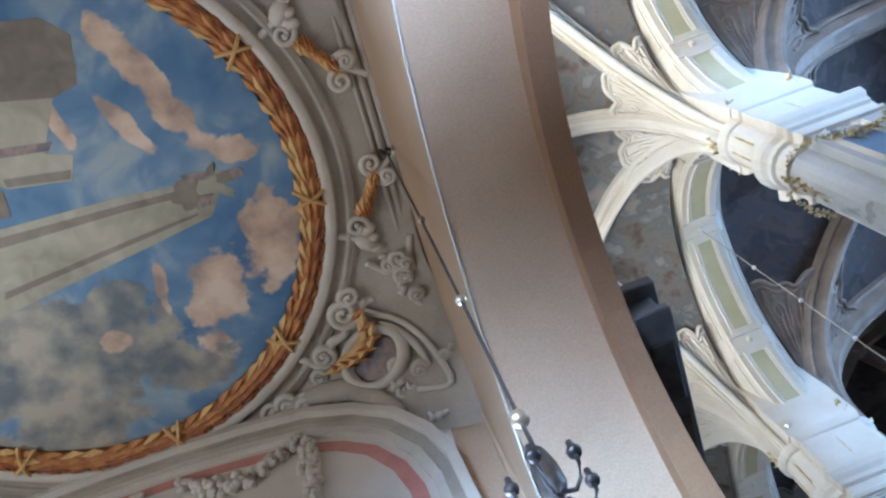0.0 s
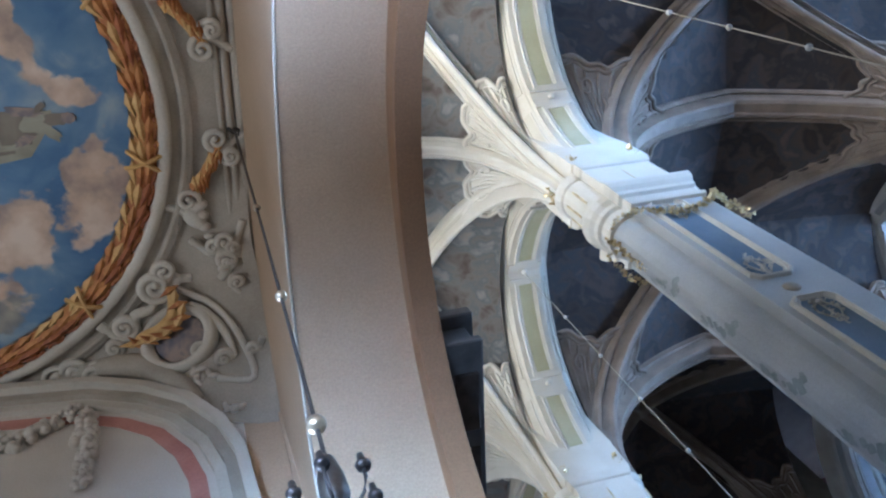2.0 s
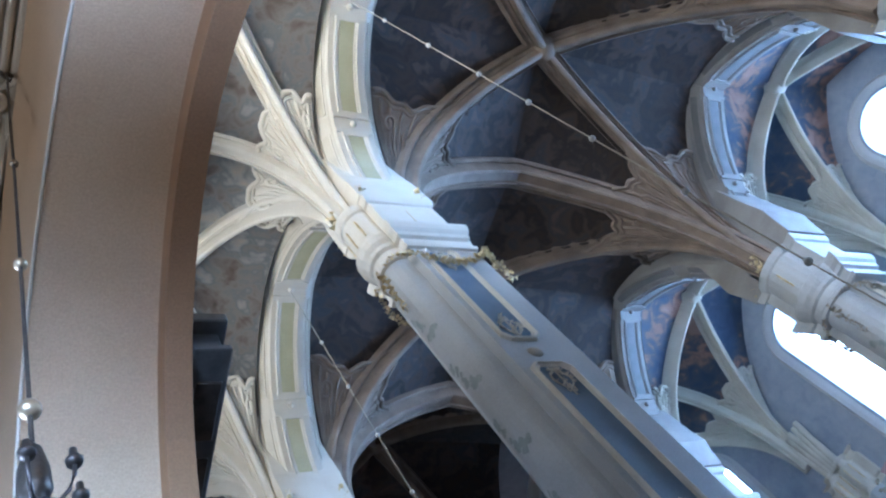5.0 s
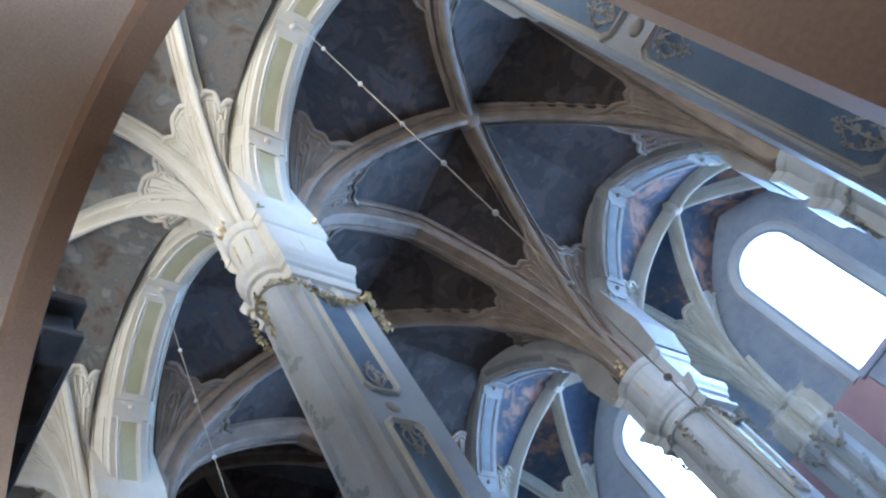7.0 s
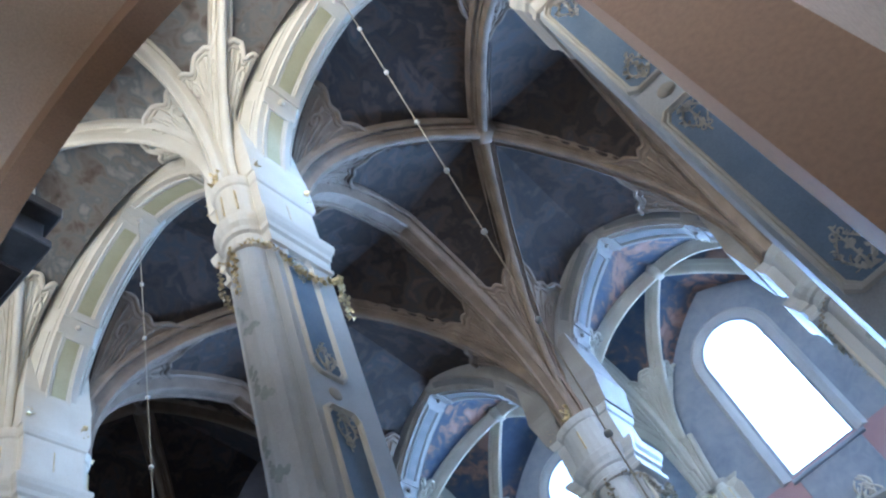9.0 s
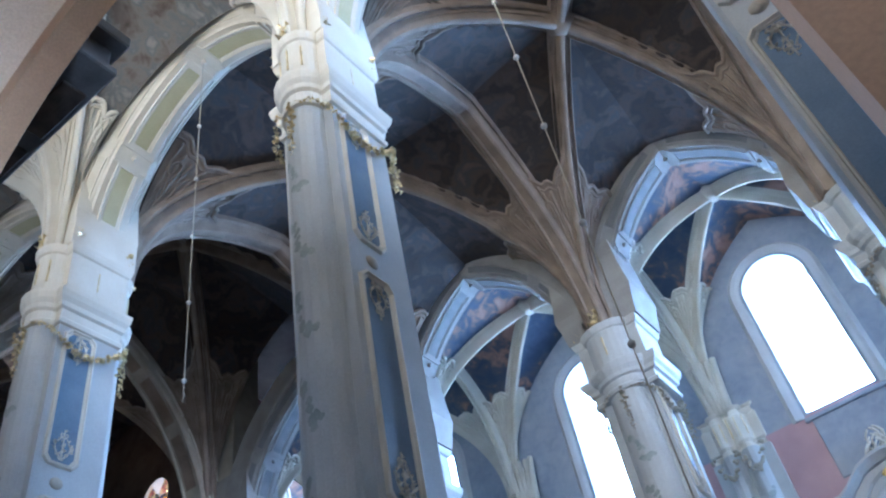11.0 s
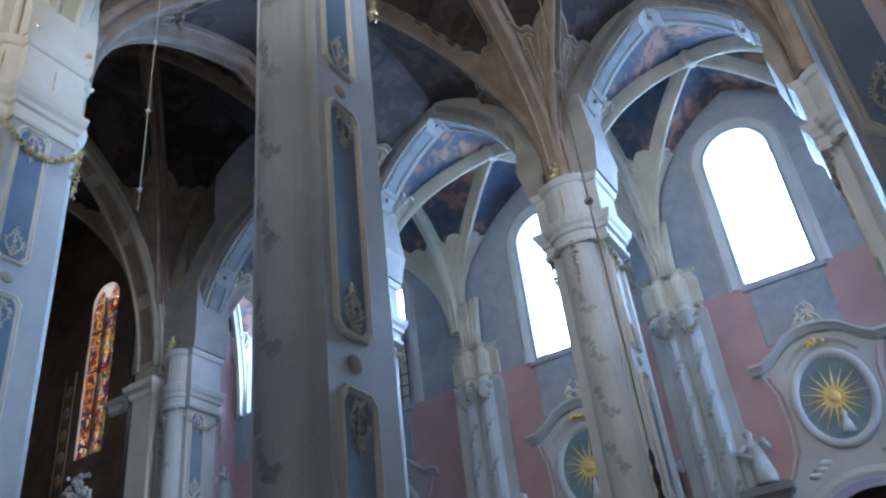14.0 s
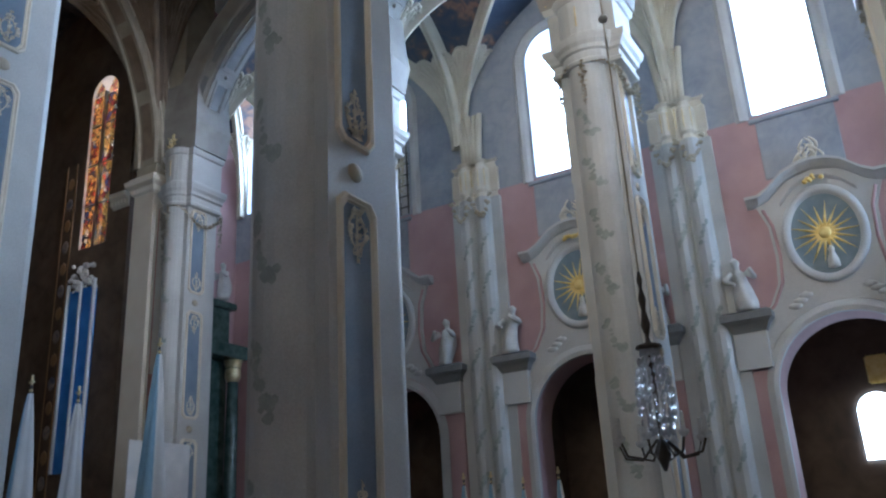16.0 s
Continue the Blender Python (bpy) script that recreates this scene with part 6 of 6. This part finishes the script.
chain(1.62, 3.05, [13.9, 12.26, 10.73, 9.51, 8.24, 6.8, 5.4])
chain(7.17, 7.9, [13.5, 12.13, 10.83, 9.54, 8.23])
root = empty("crystal_chandelier", pose(XN, 1.62, 0), "crystal chandelier with bronze arms on a chain", "chandelier")
bm = bmesh.new()
lathe(bm, [(0.008, 3.34), (0.022, 3.28), (0.010, 3.22), (0.028, 3.14), (0.014, 3.06), (0.034, 2.96), (0.012, 2.88), (0.02, 2.84), (0.085, 2.82), (0.09, 2.80), (0.02, 2.78), (0.012, 2.2), (0.05, 2.1), (0.01, 2.0)], 14)
part("stem", bm, M_BRONZE, root, smooth=True)
rnd = random.Random(4)
drop_bm = bmesh.new()
bmesh.ops.create_icosphere(drop_bm, subdivisions=1, radius=0.017, matrix=Matrix.Diagonal((1, 1, 1.8, 1)))
drop_me = finish("crystal_drop", drop_bm, M_CRYSTAL)
for k in range(16):         # strings of drops fall from the small crown and swell towards the arms
    a = k * math.pi / 8
    for j in range(9):
        q = j / 8
        r = 0.055 + 0.045 * math.sin(math.pi * q) + 0.03 * q
        share("crystal_drop", drop_me, root, pose(r * math.cos(a + 0.05 * j), r * math.sin(a + 0.05 * j), 2.77 - 0.52 * q + rnd.uniform(-0.01, 0.01)))
for k in range(8):
    a = k * math.pi / 4
    bm = bmesh.new()
    tube(bm, [(q * math.cos(a), q * math.sin(a), z) for q, z in ((0.03, 2.2), (0.14, 2.08), (0.25, 2.1), (0.29, 2.2))], 0.009, 6)
    arm = part("arm", bm, M_BRONZE, root, smooth=True)
    bm = bmesh.new()
    lathe(bm, [(0.01, 2.18), (0.03, 2.2), (0.034, 2.22), (0.014, 2.23), (0.012, 2.33), (0.004, 2.34)], 10, (0.29 * math.cos(a), 0.29 * math.sin(a)))
    part("candle", bm, M_STATUE, arm, "pale candle", smooth=True)


def flag(x, y, top, size, blue, seed):
    root = empty("banner_flag", pose(x, y, 0), "drooping pale blue church flag on a gilt-topped pole" if blue else "drooping white and blue church flag on a gilt-topped pole", "flag", "church flags")
    rnd = random.Random(seed)
    bm = bmesh.new()
    tube(bm, [(0, 0, 0), (0, 0, top - 0.12 * size)], 0.018, 8)
    part("pole", bm, M_DARKWOOD, root)
    bm = bmesh.new()
    t = top - 0.2 * size
    box(bm, -0.012, 0.012, -0.012, 0.012, t, top + 0.02)
    box(bm, -0.012, 0.012, -0.05 * size, 0.05 * size, top - 0.09 * size, top - 0.065 * size)
    bmesh.ops.create_icosphere(bm, subdivisions=2, radius=0.028 * size, matrix=Matrix.Translation((0, 0, t)))
    part("finial", bm, M_GOLD, root, "gilt cross finial")
    ph = rnd.uniform(0, 6)
    for mat, a0, a1 in ((M_CLOTH_B, 0.0, math.pi * (1.3 if blue else 0.9)), (M_CLOTH_W, math.pi * (1.3 if blue else 0.9), 2 * math.pi)):
        bm = bmesh.new()
        rings = []
        for k in range(13):
            q = k / 12
            z = t - 0.04 - 2.2 * size * q
            r = size * (0.035 + 0.155 * q ** 0.8)
            rings.append([(r * (1 + 0.22 * math.sin(5 * a + ph + 2 * q)) * math.cos(a), r * (1 + 0.22 * math.sin(5 * a + ph + 2 * q)) * math.sin(a), z - 0.1 * size * math.sin(3 * a) * q) for a in [a0 + (a1 - a0) * i / 16 for i in range(17)]])
        skin(bm, rings, closed=False, caps=False)
        part("cloth", bm, mat, root, "blue cloth" if mat is M_CLOTH_B else "white cloth", smooth=True)
    return root


flag(8.58, 10.0, 4.86, 1.0, True, 1)
flag(7.26, 10.0, 3.95, 0.9, False, 2)
flag(6.56, 10.0, 4.0, 0.9, False, 3)
for i, (y, z) in enumerate(((7.36, 2.82), (6.83, 2.80), (6.24, 2.66), (5.60, 2.76))):
    flag(13.0, y, z, 0.75, True, 10 + i)
# white board, hanging lamp
bm = bmesh.new()
box(bm, 12.62, 14.38, 15.5, 15.54, 2.6, 4.28)
bmesh.ops.bevel(bm, geom=bm.edges[:], offset=0.01, segments=1, affect="EDGES")
board = thing("white_board", bm, M_CLOTH_W, "plain white board on two thin legs", "board")
for x in (12.85, 14.15):
    bm = bmesh.new()
    tube(bm, [(x, 15.52, 0), (x, 15.52, 2.62)], 0.025, 8)
    part("leg", bm, M_DARKWOOD, board)
root = empty("altar_lamp", pose(10.9, 15.0, 0), "small lit altar lamp on a tall stand", "lamp")
bm = bmesh.new()
lathe(bm, [(0.2, 0), (0.2, 0.04), (0.03, 0.1), (0.02, 4.05), (0.08, 4.1), (0.09, 4.18), (0.02, 4.2)], 12)
part("stand", bm, M_BRASS, root, smooth=True)
bm = bmesh.new()
bmesh.ops.create_icosphere(bm, subdivisions=2, radius=0.05, matrix=Matrix.Translation((0, 0, 4.26)) @ Matrix.Diagonal((1, 1, 1.4, 1)))
part("flame", bm, M_FLAME, root, "warm flame", smooth=True)

# thin upright gilt line by the dark chancel wall; its lower length is added
bm = bmesh.new()
tube(bm, [(0, 0, 0), (0, 0, 6.5), (0, 0.03, 7.4), (0, 0.02, 8.3), (0, -0.05, 9.0)], 0.035, 8)
thing("gilt_pole", bm, M_SUNGOLD, "thin upright gilt rod by the dark chancel wall", "pole", m=pose(13.9, 22.3, 0))
